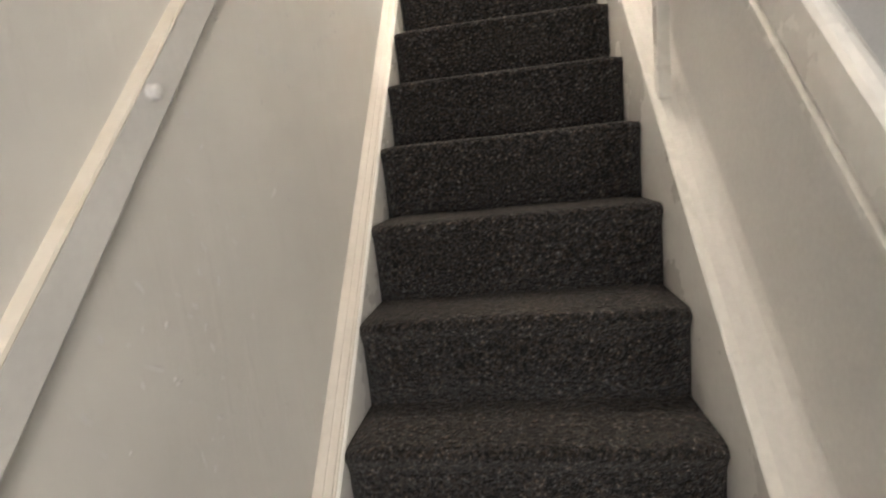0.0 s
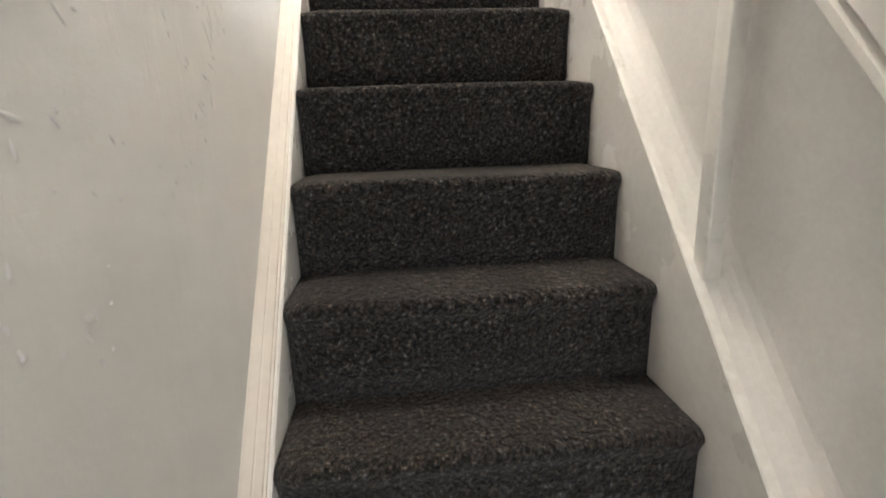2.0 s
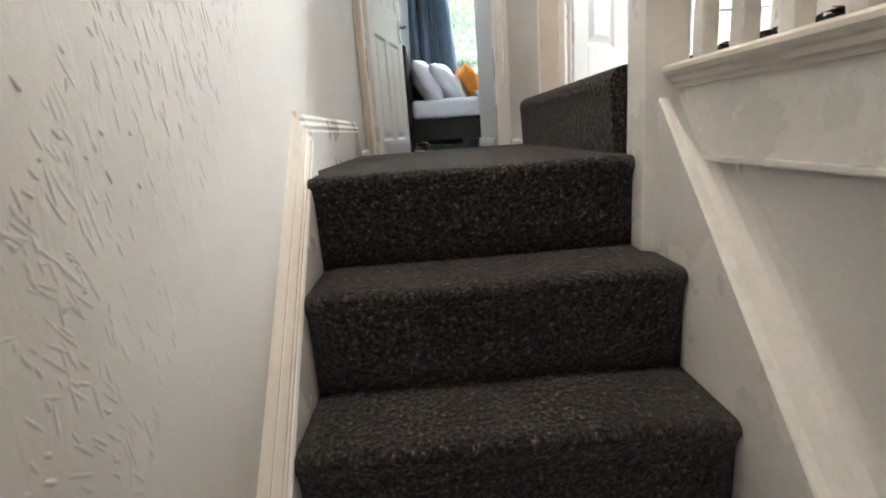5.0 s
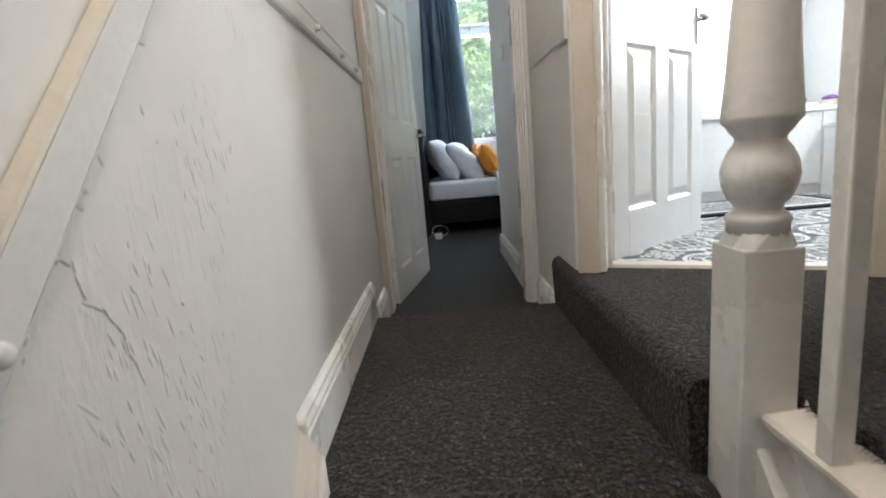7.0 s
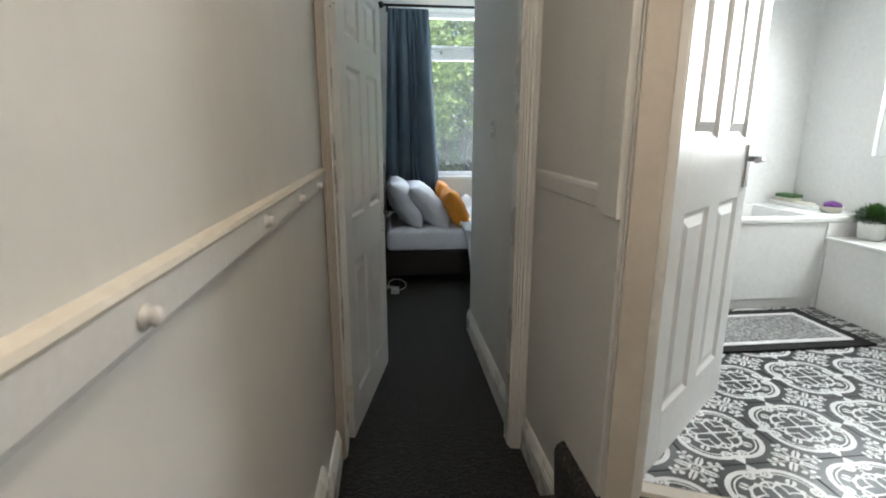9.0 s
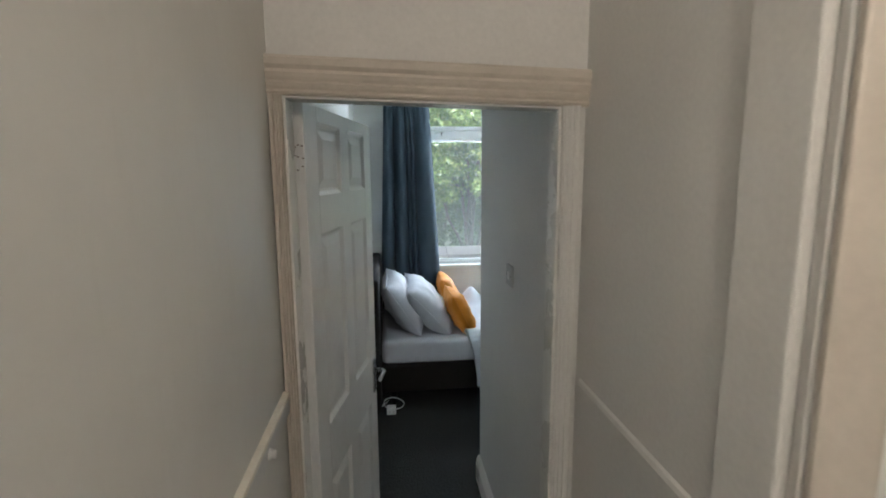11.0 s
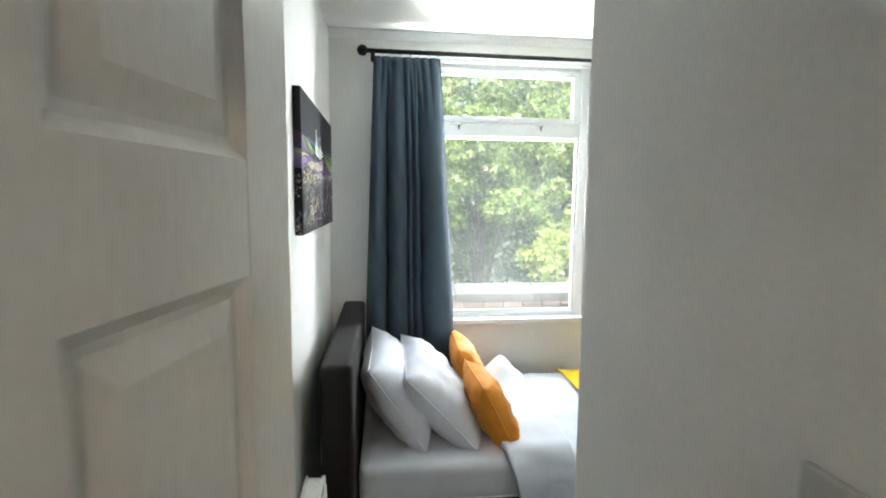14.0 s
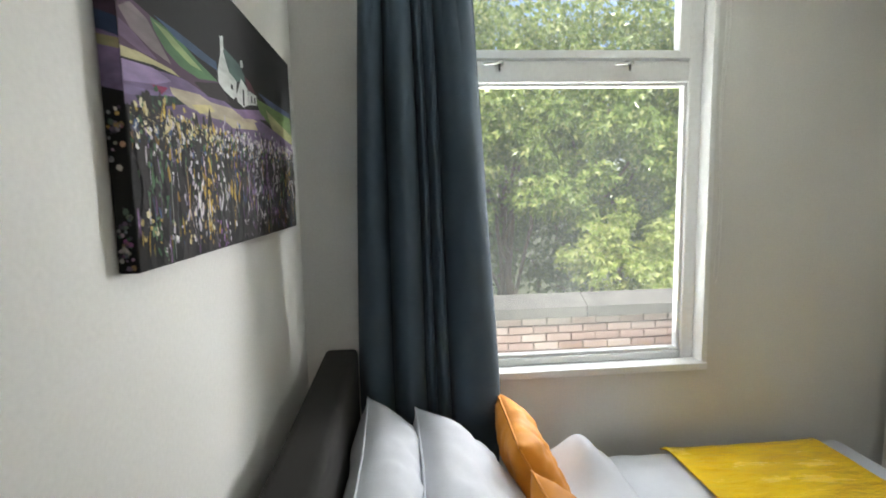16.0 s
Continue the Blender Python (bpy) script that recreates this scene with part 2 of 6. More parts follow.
def glass_mat():
    m, nt, p = nodes_of("window_glass")
    p.inputs["Base Color"].default_value = (1, 1, 1, 1)
    p.inputs["Roughness"].default_value = 0.0
    p.inputs["IOR"].default_value = 1.45
    p.inputs["Transmission Weight"].default_value = 1.0
    # faint translucency mixed in to imitate a hazy veil of glare
    tr = nt.nodes.new("ShaderNodeBsdfTranslucent")
    tr.inputs[0].default_value = (0.93, 0.97, 0.97, 1)
    ms = nt.nodes.new("ShaderNodeMixShader")
    link(nt, ramp(nt, tex(nt, 3, 5, 0.6), [(0.3, (0.010,) * 3), (0.7, (0.020,) * 3)]), ms.inputs[0])
    link(nt, p.outputs[0], ms.inputs[1])
    link(nt, tr.outputs[0], ms.inputs[2])
    link(nt, ms.outputs[0], nt.nodes["Material Output"].inputs[0])
    return m


M_GLASS = glass_mat()


def frosted_mat():
    m, nt, p = nodes_of("frosted_glass")
    p.inputs["Base Color"].default_value = (0.9, 0.95, 1.0, 1)
    p.inputs["Roughness"].default_value = 0.55
    p.inputs["Transmission Weight"].default_value = 1.0
    link(nt, bump(nt, tex(nt, 120, 2, 0.5), 0.3, 0.002), p.inputs["Normal"])
    return m


M_FROST = frosted_mat()


def tile_mat():
    """Black and white ornamental tile: lobed ring, scrolls and corner flowers, in the tile's own coordinates."""
    m, nt, p = nodes_of("patterned_tile")
    tc = nt.nodes.new("ShaderNodeTexCoord")
    sp = nt.nodes.new("ShaderNodeSeparateXYZ")
    link(nt, tc.outputs["Object"], sp.inputs[0])
    u = mth(nt, "DIVIDE", sp.outputs[0], 0.165)
    v = mth(nt, "DIVIDE", sp.outputs[1], 0.165)

    def polar(a, b):
        r = mth(nt, "SQRT", mth(nt, "ADD", mth(nt, "MULTIPLY", a, a), mth(nt, "MULTIPLY", b, b)))
        return r, mth(nt, "ARCTAN2", b, a)

    def near(x, y, w):
        return mth(nt, "LESS_THAN", mth(nt, "ABSOLUTE", mth(nt, "SUBTRACT", x, y)), w)

    def either(*s):
        o = s[0]
        for k in s[1:]:
            o = mth(nt, "MAXIMUM", o, k)
        return o

    def inside(x, y):
        return mth(nt, "LESS_THAN", x, y)

    def both(p0, q0):
        return mth(nt, "MULTIPLY", p0, q0)

    def times(x, k):
        return mth(nt, "MULTIPLY", x, k)

    def plus(x, k):
        return mth(nt, "ADD", x, k)

    def away(a0, b0, x, y):
        return polar(mth(nt, "SUBTRACT", a0, x), mth(nt, "SUBTRACT", b0, y))[0]

    r, a = polar(u, v)
    au, av = mth(nt, "ABSOLUTE", u), mth(nt, "ABSOLUTE", v)
    hi, lo = mth(nt, "MAXIMUM", au, av), mth(nt, "MINIMUM", au, av)
    c4 = mth(nt, "COSINE", times(a, 4))
    s2 = mth(nt, "ABSOLUTE", mth(nt, "SINE", times(a, 2)))
    c2 = mth(nt, "ABSOLUTE", mth(nt, "COSINE", times(a, 2)))
    # medallion: broad scalloped outline, curled ends beside its four points, a fine second line
    edge = plus(times(s2, 0.13), 0.76)
    outline = near(r, edge, 0.050)
    fine_line = near(r, plus(edge, -0.105), 0.016)
    curl = near(away(hi, lo, 0.71, 0.165), 0.085, 0.032)
    curl_eye = inside(away(hi, lo, 0.71, 0.165), 0.030)
    point = both(inside(lo, mth(nt, "SUBTRACT", 0.10, times(mth(nt, "ABSOLUTE", plus(hi, -0.86)), 0.75))), inside(hi, 0.995))
    # rosette: a ring of pointed petals, veins and a small flower
    petals = near(r, plus(times(c2, 0.24), 0.27), 0.027)
    petals2 = near(r, plus(times(s2, 0.20), 0.33), 0.028)
    heart = inside(r, plus(times(c4, 0.045), 0.085))
    vein = both(inside(lo, 0.020), inside(r, 0.62))
    dg = polar(plus(au, -0.45), plus(av, -0.45))[0]
    leaf = both(inside(dg, 0.090), mth(nt, "GREATER_THAN", mth(nt, "ABSOLUTE", mth(nt, "SUBTRACT", au, av)), 0.028))
    bud = inside(away(hi, lo, 0.46, 0.20), 0.050)
    # corner flower: four long petals on the diagonals, short ones between, and dots
    uc, vc = mth(nt, "SUBTRACT", 1.0, au), mth(nt, "SUBTRACT", 1.0, av)
    rc, ac = polar(uc, vc)
    q2 = mth(nt, "ABSOLUTE", mth(nt, "SINE", times(ac, 2)))
    q4 = mth(nt, "ABSOLUTE", mth(nt, "COSINE", times(ac, 4)))
    flower = both(inside(rc, plus(times(mth(nt, "POWER", q2, 3.0), 0.23), plus(times(q4, 0.09), 0.07))), mth(nt, "GREATER_THAN", rc, 0.085))
    slit = both(inside(mth(nt, "ABSOLUTE", mth(nt, "SUBTRACT", uc, vc)), 0.018), mth(nt, "GREATER_THAN", rc, 0.14))
    flower = both(flower, mth(nt, "SUBTRACT", 1.0, slit))
    eye = inside(rc, 0.055)
    mx, mn = mth(nt, "MAXIMUM", uc, vc), mth(nt, "MINIMUM", uc, vc)
    arm = both(inside(mn, 0.028), both(inside(mx, 0.50), mth(nt, "GREATER_THAN", mx, 0.12)))
    sprig = inside(away(mx, mn, 0.33, 0.085), 0.052)
    sprig2 = inside(away(mx, mn, 0.47, 0.060), 0.040)
    white = either(outline, fine_line, curl, curl_eye, point, petals, petals2, heart, vein, leaf, bud, flower, eye, arm, sprig, sprig2)
    wear = tex(nt, 30, 4, 0.6)
    wf = mth(nt, "MULTIPLY", white, mth(nt, "ADD", 0.75, mth(nt, "MULTIPLY", wear, 0.4)))
    link(nt, mixc(nt, wf, (0.014, 0.015, 0.018), (0.72, 0.73, 0.74)), p.inputs["Base Color"])
    p.inputs["Roughness"].default_value = 0.32
    link(nt, bump(nt, wear, 0.1, 0.001), p.inputs["Normal"])
    return m


M_TILE = tile_mat()


def shade_mat():
    m, nt, p = nodes_of("opal_glass")
    p.inputs["Base Color"].default_value = (0.85, 0.85, 0.83, 1)
    p.inputs["Roughness"].default_value = 0.25
    tr = nt.nodes.new("ShaderNodeBsdfTranslucent")
    tr.inputs[0].default_value = (0.92, 0.92, 0.9, 1)
    ms = nt.nodes.new("ShaderNodeMixShader")
    ms.inputs[0].default_value = 0.7
    link(nt, p.outputs[0], ms.inputs[1])
    link(nt, tr.outputs[0], ms.inputs[2])
    link(nt, ms.outputs[0], nt.nodes["Material Output"].inputs[0])
    return m


M_SHADE = shade_mat()


# ---- mesh helpers ----
def box(lo, hi, bevel=0.0, seg=2):
    bm = bmesh.new()
    r = bmesh.ops.create_cube(bm, size=1.0)
    lo, hi = Vector(lo), Vector(hi)
    for q in r["verts"]:
        q.co = Vector((lo[i] + (q.co[i] + 0.5) * (hi[i] - lo[i]) for i in range(3)))
    if bevel:
        bmesh.ops.bevel(bm, geom=bm.edges[:], offset=bevel, segments=seg, affect="EDGES", profile=0.6)
    return bm


def add(bm, other):
    """Joins other into bm."""
    me = bpy.data.meshes.new("tmp")
    other.to_mesh(me)
    bm.from_mesh(me)
    bpy.data.meshes.remove(me)
    other.free()
    return bm


def prism(points, axis, a, b):
    """A profile of 2D points (in the two other axes, in order) pulled along an axis from a to b."""
    bm = bmesh.new()
    def at(p, t):
        return {"x": (t, p[0], p[1]), "y": (p[0], t, p[1]), "z": (p[0], p[1], t)}[axis]
    lo = [bm.verts.new(at(p, a)) for p in points]
    hi = [bm.verts.new(at(p, b)) for p in points]
    n = len(points)
    bm.faces.new(lo)
    bm.faces.new(hi[::-1])
    for i in range(n):
        bm.faces.new((lo[i], hi[i], hi[(i + 1) % n], lo[(i + 1) % n]))
    bmesh.ops.recalc_face_normals(bm, faces=bm.faces[:])
    return bm


def sweep(profile, path):
    """A closed profile of (x, z) carried along a path of (y, z) points, so that it follows slopes in the plane of a side wall."""
    bm = bmesh.new()
    rows = [[bm.verts.new((px, y, z + pz)) for px, pz in profile] for y, z in path]
    n = len(profile)
    for r0, r1 in zip(rows, rows[1:]):
        for i in range(n):
            bm.faces.new((r0[i], r1[i], r1[(i + 1) % n], r0[(i + 1) % n]))
    bm.faces.new(rows[0])
    bm.faces.new(rows[-1][::-1])
    bmesh.ops.recalc_face_normals(bm, faces=bm.faces[:])
    return bm


def lathe(profile, seg=28, centre=(0, 0, 0)):
    bm = bmesh.new()
    rings = []
    for r, z in profile:
        rings.append([bm.verts.new((centre[0] + r * math.cos(2 * math.pi * i / seg), centre[1] + r * math.sin(2 * math.pi * i / seg), centre[2] + z)) for i in range(seg)])
    for a, b in zip(rings, rings[1:]):
        for i in range(seg):
            bm.faces.new((a[i], a[(i + 1) % seg], b[(i + 1) % seg], b[i]))
    bm.faces.new(rings[0][::-1])
    bm.faces.new(rings[-1])
    for f in bm.faces:
        f.smooth = True
    bmesh.ops.recalc_face_normals(bm, faces=bm.faces[:])
    return bm


def tube(points, radius, seg=8):
    """A round bar along a line of points."""
    bm = bmesh.new()
    rings = []
    pts = [Vector(q) for q in points]
    for i, q in enumerate(pts):
        t = (pts[min(i + 1, len(pts) - 1)] - pts[max(i - 1, 0)]).normalized()
        s = t.cross(Vector((0, 0, 1)) if abs(t.z) < 0.9 else Vector((1, 0, 0))).normalized()
        w = t.cross(s)
        r = radius[i] if isinstance(radius, (list, tuple)) else radius
        rings.append([bm.verts.new(q + r * (math.cos(2 * math.pi * k / seg) * s + math.sin(2 * math.pi * k / seg) * w)) for k in range(seg)])
    for a, b in zip(rings, rings[1:]):
        for k in range(seg):
            bm.faces.new((a[k], a[(k + 1) % seg], b[(k + 1) % seg], b[k]))
    bm.faces.new(rings[0])
    bm.faces.new(rings[-1])
    for f in bm.faces:
        f.smooth = len(f.verts) == 4
    bmesh.ops.recalc_face_normals(bm, faces=bm.faces[:])
    return bm


def mesh_of(name, bm, material, smooth=False):
    me = bpy.data.meshes.new(name)
    if smooth:
        for f in bm.faces:
            f.smooth = True
    bm.to_mesh(me)
    bm.free()
    me.materials.append(material)
    return me


def structure(name, bm, material, label, category="", smooth=False):
    ob = new(name, mesh_of(name, bm, material, smooth))
    return tagged(ob, label, category, "", "structure")


def thing(name, label, category, at=(0, 0, 0), turn=0.0, group="", kind=""):
    ob = new(name)
    ob.empty_display_size = 0.1
    ob.matrix_basis = pose(*at, 0, 0, turn)
    return tagged(ob, label, category, group, kind)


def solid(name, bm, material, label, category, group="", kind="", smooth=False):
    ob = new(name, mesh_of(name, bm, material, smooth))
    return tagged(ob, label, category, group, kind)


def part(name, bm, material, parent, label="", smooth=False, at=None):
    ob = new(name, mesh_of(name, bm, material, smooth))
    ob.parent = parent
    if at is not None:
        ob.matrix_basis = at
    return tagged(ob, label)


# ---- plan (metres) ----
RISE, GOING = 0.222, 0.1985
Z_LAND, Y_LAND = 12 * RISE, 2.975          # landing and its top nosing
Y_STEP, Z_BED = 4.197, 2.53                # where the landing drops to the bedroom level
Z_UP = 2.868                               # bathroom level
X_L, X_R = 0.062, 0.845                    # stair carpet
Z_CEIL = 5.21
SLOPE = RISE / GOING


def nosing(y):
    return Z_LAND + SLOPE * (y - Y_LAND)


def wall(name, lo, hi, material, label):
    return structure(name, box(lo, hi), material, label, "wall")


# ---- setting: floors ----
structure("floor_hall", box((0, -1.2, -0.12), (2.4, 0.80, 0.0)), M_CARPET, "charcoal carpet on the ground floor hall", "floor")
bm = prism([(Y_LAND + 0.06, Z_LAND - 0.2), (Y_LAND + 0.06, Z_LAND), (Y_STEP - 0.012, Z_LAND), (Y_STEP, Z_LAND - 0.012), (Y_STEP, Z_LAND - 0.2)], "x", 0.0, 0.79)
structure("floor_landing", bm, M_CARPET, "charcoal loop carpet on the half landing", "floor")
bm = prism([(0.80, 2.5), (0.786, Z_UP - 0.19), (0.780, Z_UP - 0.06), (0.778, Z_UP - 0.042), (0.781, Z_UP - 0.026), (0.789, Z_UP - 0.012), (0.802, Z_UP - 0.003), (0.820, Z_UP), (0.93, Z_UP), (0.93, 2.5)], "y", 3.04, 4.195)
structure("floor_step", bm, M_CARPET, "charcoal carpeted step up from the half landing", "step")
structure("floor_upper_landing", box((0.93, -0.9, Z_UP - 0.2), (2.4, 4.02, Z_UP)), M_CARPET, "charcoal carpet on the upper landing", "floor")
structure("floor_bedroom", box((0.0, Y_STEP, Z_BED - 0.2), (3.0, 8.02, Z_BED)), M_CARPET2, "dark grey bedroom carpet", "floor")

structure("ceiling_hall", box((0.946, -1.2, Z_UP - 0.26), (2.4, 2.75, Z_UP - 0.205)), M_CEIL, "plaster ceiling under the upper landing", "ceiling")

# ---- setting: walls ----
structure("wall_stair", box((-0.15, -1.2, -0.12), (0.0, 4.66, Z_CEIL)), M_ROUGH, "old white painted wall with lumpy runs and flakes", "wall")
wall("wall_bedroom_side", (-0.15, 4.66, 2.3), (0.0, 8.25, Z_CEIL), M_BEDWALL, "plain off-white bedroom wall behind the bed")
wall("wall_corridor", (0.812, 3.93, 2.33), (0.92, 4.66, Z_CEIL), M_WALL, "white painted wall between bathroom and bedroom doors")
wall("wall_partition", (0.785, 4.726, 2.33), (0.92, 5.978, Z_CEIL), M_BEDWALL, "plain off-white partition beside the bedroom door")
wall("wall_bedroom_back", (0.9, 5.905, 2.33), (3.15, 5.978, Z_CEIL), M_BEDWALL, "off-white bedroom wall")
wall("wall_bedroom_end", (3.0, 5.978, 2.33), (3.15, 8.25, Z_CEIL), M_BEDWALL, "off-white bedroom end wall")
wall("wall_front", (-0.15, -1.35, -0.12), (2.55, -1.2, Z_CEIL), M_WALL, "white hall wall at the foot of the stairs")
wall("wall_hall", (2.4, -1.2, -0.12), (2.55, 3.62, Z_CEIL), M_ROUGH, "white hall wall with uneven old paint")
wall("wall_upper_landing", (1.625, 2.9, Z_UP), (1.74, 3.60, Z_CEIL), M_WALL, "white wall beside the bathroom door")
wall("wall_upper_landing_return", (1.74, 2.9, Z_UP), (2.4, 3.0, Z_CEIL), M_WALL, "white wall on the upper landing")
wall("wall_under_landing", (0.92, 2.75, -0.12), (2.4, 2.85, Z_UP - 0.2), M_WALL, "white wall under the upper landing")
# bedroom door wall: over the door, and a strip to its right
wall("wall_over_bedroom_door", (0.0, 4.66, 4.512), (0.92, 4.725, Z_CEIL), M_WALL, "white wall over the bedroom door")
wall("wall_beside_bedroom_door", (0.765, 4.66, 2.33), (0.92, 4.725, 4.512), M_WALL, "white wall beside the bedroom door")
# window wall
WX0, WX1, WZ0, WZ1 = 0.42, 1.672, 3.425, 5.10
wall("wall_window_below", (-0.15, 8.0, -0.1), (3.15, 8.25, WZ0), M_BEDWALL, "off-white wall under the window")
wall("wall_window_above", (-0.15, 8.0, WZ1), (3.15, 8.25, Z_CEIL), M_BEDWALL, "off-white wall over the window")
wall("wall_window_left", (-0.15, 8.0, WZ0), (WX0, 8.25, WZ1), M_BEDWALL, "off-white wall beside the window")
wall("wall_window_right", (WX1, 8.0, WZ0), (3.15, 8.25, WZ1), M_BEDWALL, "off-white wall beside the window")
# ceilings
structure("ceiling_bedroom", box((-0.15, 4.76, Z_CEIL), (3.15, 8.25, Z_CEIL + 0.15)), M_CEIL, "white bedroom ceiling", "ceiling")
structure("ceiling_landing", box((-0.15, -1.35, Z_CEIL), (2.55, 4.76, Z_CEIL + 0.15)), M_CEIL, "white ceiling over stairs and landing", "ceiling")
structure("ceiling_bathroom", box((2.55, 3.4, Z_CEIL), (3.25, 4.76, Z_CEIL + 0.15)), M_CEIL, "white bathroom ceiling", "ceiling")
structure("coving", prism([(8.0, Z_CEIL - 0.045), (7.992, Z_CEIL - 0.045), (7.985, Z_CEIL - 0.03), (7.965, Z_CEIL - 0.008), (7.955, Z_CEIL - 0.008), (7.955, Z_CEIL), (8.0, Z_CEIL)], "x", 0.0, 3.0), M_CEIL, "narrow white coving over the window wall", "trim")

# bathroom shell
wall("wall_bath_back", (0.92, 5.86, 2.6), (3.15, 5.903, Z_CEIL), M_ACRYL, "glossy white bathroom wall panels")
wall("wall_bath_side", (0.922, 4.02, 2.6), (0.96, 5.86, Z_CEIL), M_ACRYL, "white bathroom wall")
BW0, BW1, BZ0, BZ1 = 4.60, 5.36, 3.755, 4.70
wall("wall_bath_end_below", (3.0, 3.4, 2.6), (3.15, 5.86, BZ0), M_ACRYL, "white bathroom wall under the window")
wall("wall_bath_end_above", (3.0, 3.4, BZ1), (3.15, 5.86, Z_CEIL), M_ACRYL, "white bathroom wall over the window")
wall("wall_bath_end_near", (3.0, 3.4, BZ0), (3.15, BW0, BZ1), M_ACRYL, "white bathroom wall beside the window")
wall("wall_bath_end_far", (3.0, BW1, BZ0), (3.15, 5.86, BZ1), M_ACRYL, "white bathroom wall beside the window")
wall("wall_bath_near", (1.74, 3.45, 2.6), (3.0, 3.60, Z_CEIL), M_WALL, "white bathroom wall near the door")
structure("floor_bathroom", prism([(0.953, 3.972), (1.66, 3.666), (1.76, 3.60), (3.0, 3.60), (3.0, 5.88), (0.953, 5.88)], "z", 2.6, Z_UP + 0.004), M_MORTAR, "grouted bathroom floor bed", "floor")
w = thing("window_2", "frosted bathroom window in a white plastic frame", "window", kind="structure")
for lo, hi in (((3.03, BW0, BZ0), (3.09, BW0 + 0.05, BZ1)), ((3.03, BW1 - 0.05, BZ0), (3.09, BW1, BZ1)), ((3.03, BW0 + 0.05, BZ0), (3.09, BW1 - 0.05, BZ0 + 0.05)), ((3.03, BW0 + 0.05, BZ1 - 0.05), (3.09, BW1 - 0.05, BZ1))):
    part("window_frame", box(lo, hi, 0.006), M_UPVC, w)
pn = part("pane", box((3.055, BW0 + 0.05, BZ0 + 0.05), (3.063, BW1 - 0.05, BZ1 - 0.05)), M_FROST, w)
pn.visible_shadow = False


# ---- diagonal bathroom door wall: d runs along the threshold, n into the bathroom ----
DH = Vector((0.955, 3.97))
DD = Vector((0.918, -0.397)).normalized()
DN = Vector((-DD.y, DD.x))
DANG = math.degrees(math.atan2(DD.y, DD.x))
DOOR_W, DOOR_H = 0.70, 1.97
DPOSE = pose(DH.x, DH.y, 0, 0, 0, DANG)


def diag(name, lo, hi, material, label, category="wall", bevel=0.0, kind="structure"):
    ob = new(name, mesh_of(name, box(lo, hi, bevel), material))
    ob.matrix_basis = DPOSE
    return tagged(ob, label, category, "", kind)


Z_DT = Z_UP + DOOR_H + 0.02
diag("wall_bath_door_post", (-0.105, -0.118, 2.66), (-0.035, 0.0, Z_CEIL), M_WALL, "white wall end beside the bathroom door")
diag("wall_over_bath_door", (-0.035, -0.118, Z_DT + 0.03), (DOOR_W + 0.03, 0.0, Z_CEIL), M_WALL, "white wall over the bathroom door")
fr = thing("door_frame_2", "white gloss bathroom door frame with worn edges", "door frame", kind="structure")
fr.matrix_basis = DPOSE
for lo, hi in (((-0.035, -0.122, Z_UP), (-0.006, 0.002, Z_DT)), ((DOOR_W + 0.006, -0.122, Z_UP), (DOOR_W + 0.035, 0.002, Z_DT)), ((-0.035, -0.122, Z_DT), (DOOR_W + 0.035, 0.002, Z_DT + 0.03))):
    part("lining", box(lo, hi, 0.003), M_GLOSS, fr)
for lo, hi in (((-0.100, -0.140, Z_UP - 0.02), (-0.028, -0.119, Z_DT + 0.02)), ((DOOR_W + 0.028, -0.140, Z_UP), (DOOR_W + 0.085, -0.119, Z_DT + 0.02)), ((-0.100, -0.140, Z_DT + 0.02), (DOOR_W + 0.085, -0.119, Z_DT + 0.09))):
    part("architrave", box(lo, hi, 0.006), M_MAGNOLIA, fr)
part("door_stop", box((-0.006, -0.05, Z_UP), (0.008, -0.03, Z_DT), 0.002), M_GLOSS, fr)
part("door_stop", box((DOOR_W - 0.008, -0.05, Z_UP), (DOOR_W + 0.006, -0.03, Z_DT), 0.002), M_GLOSS, fr)
th = new("threshold_strip", mesh_of("threshold_strip", prism([(-0.055, Z_UP), (-0.05, Z_UP + 0.012), (-0.01, Z_UP + 0.016), (0.0, Z_UP + 0.006), (0.0, Z_UP)], "x", -0.006, DOOR_W + 0.006), M_CREAM))
th.matrix_basis = DPOSE
tagged(th, "cream painted threshold strip of the bathroom doorway", "threshold", "", "structure")


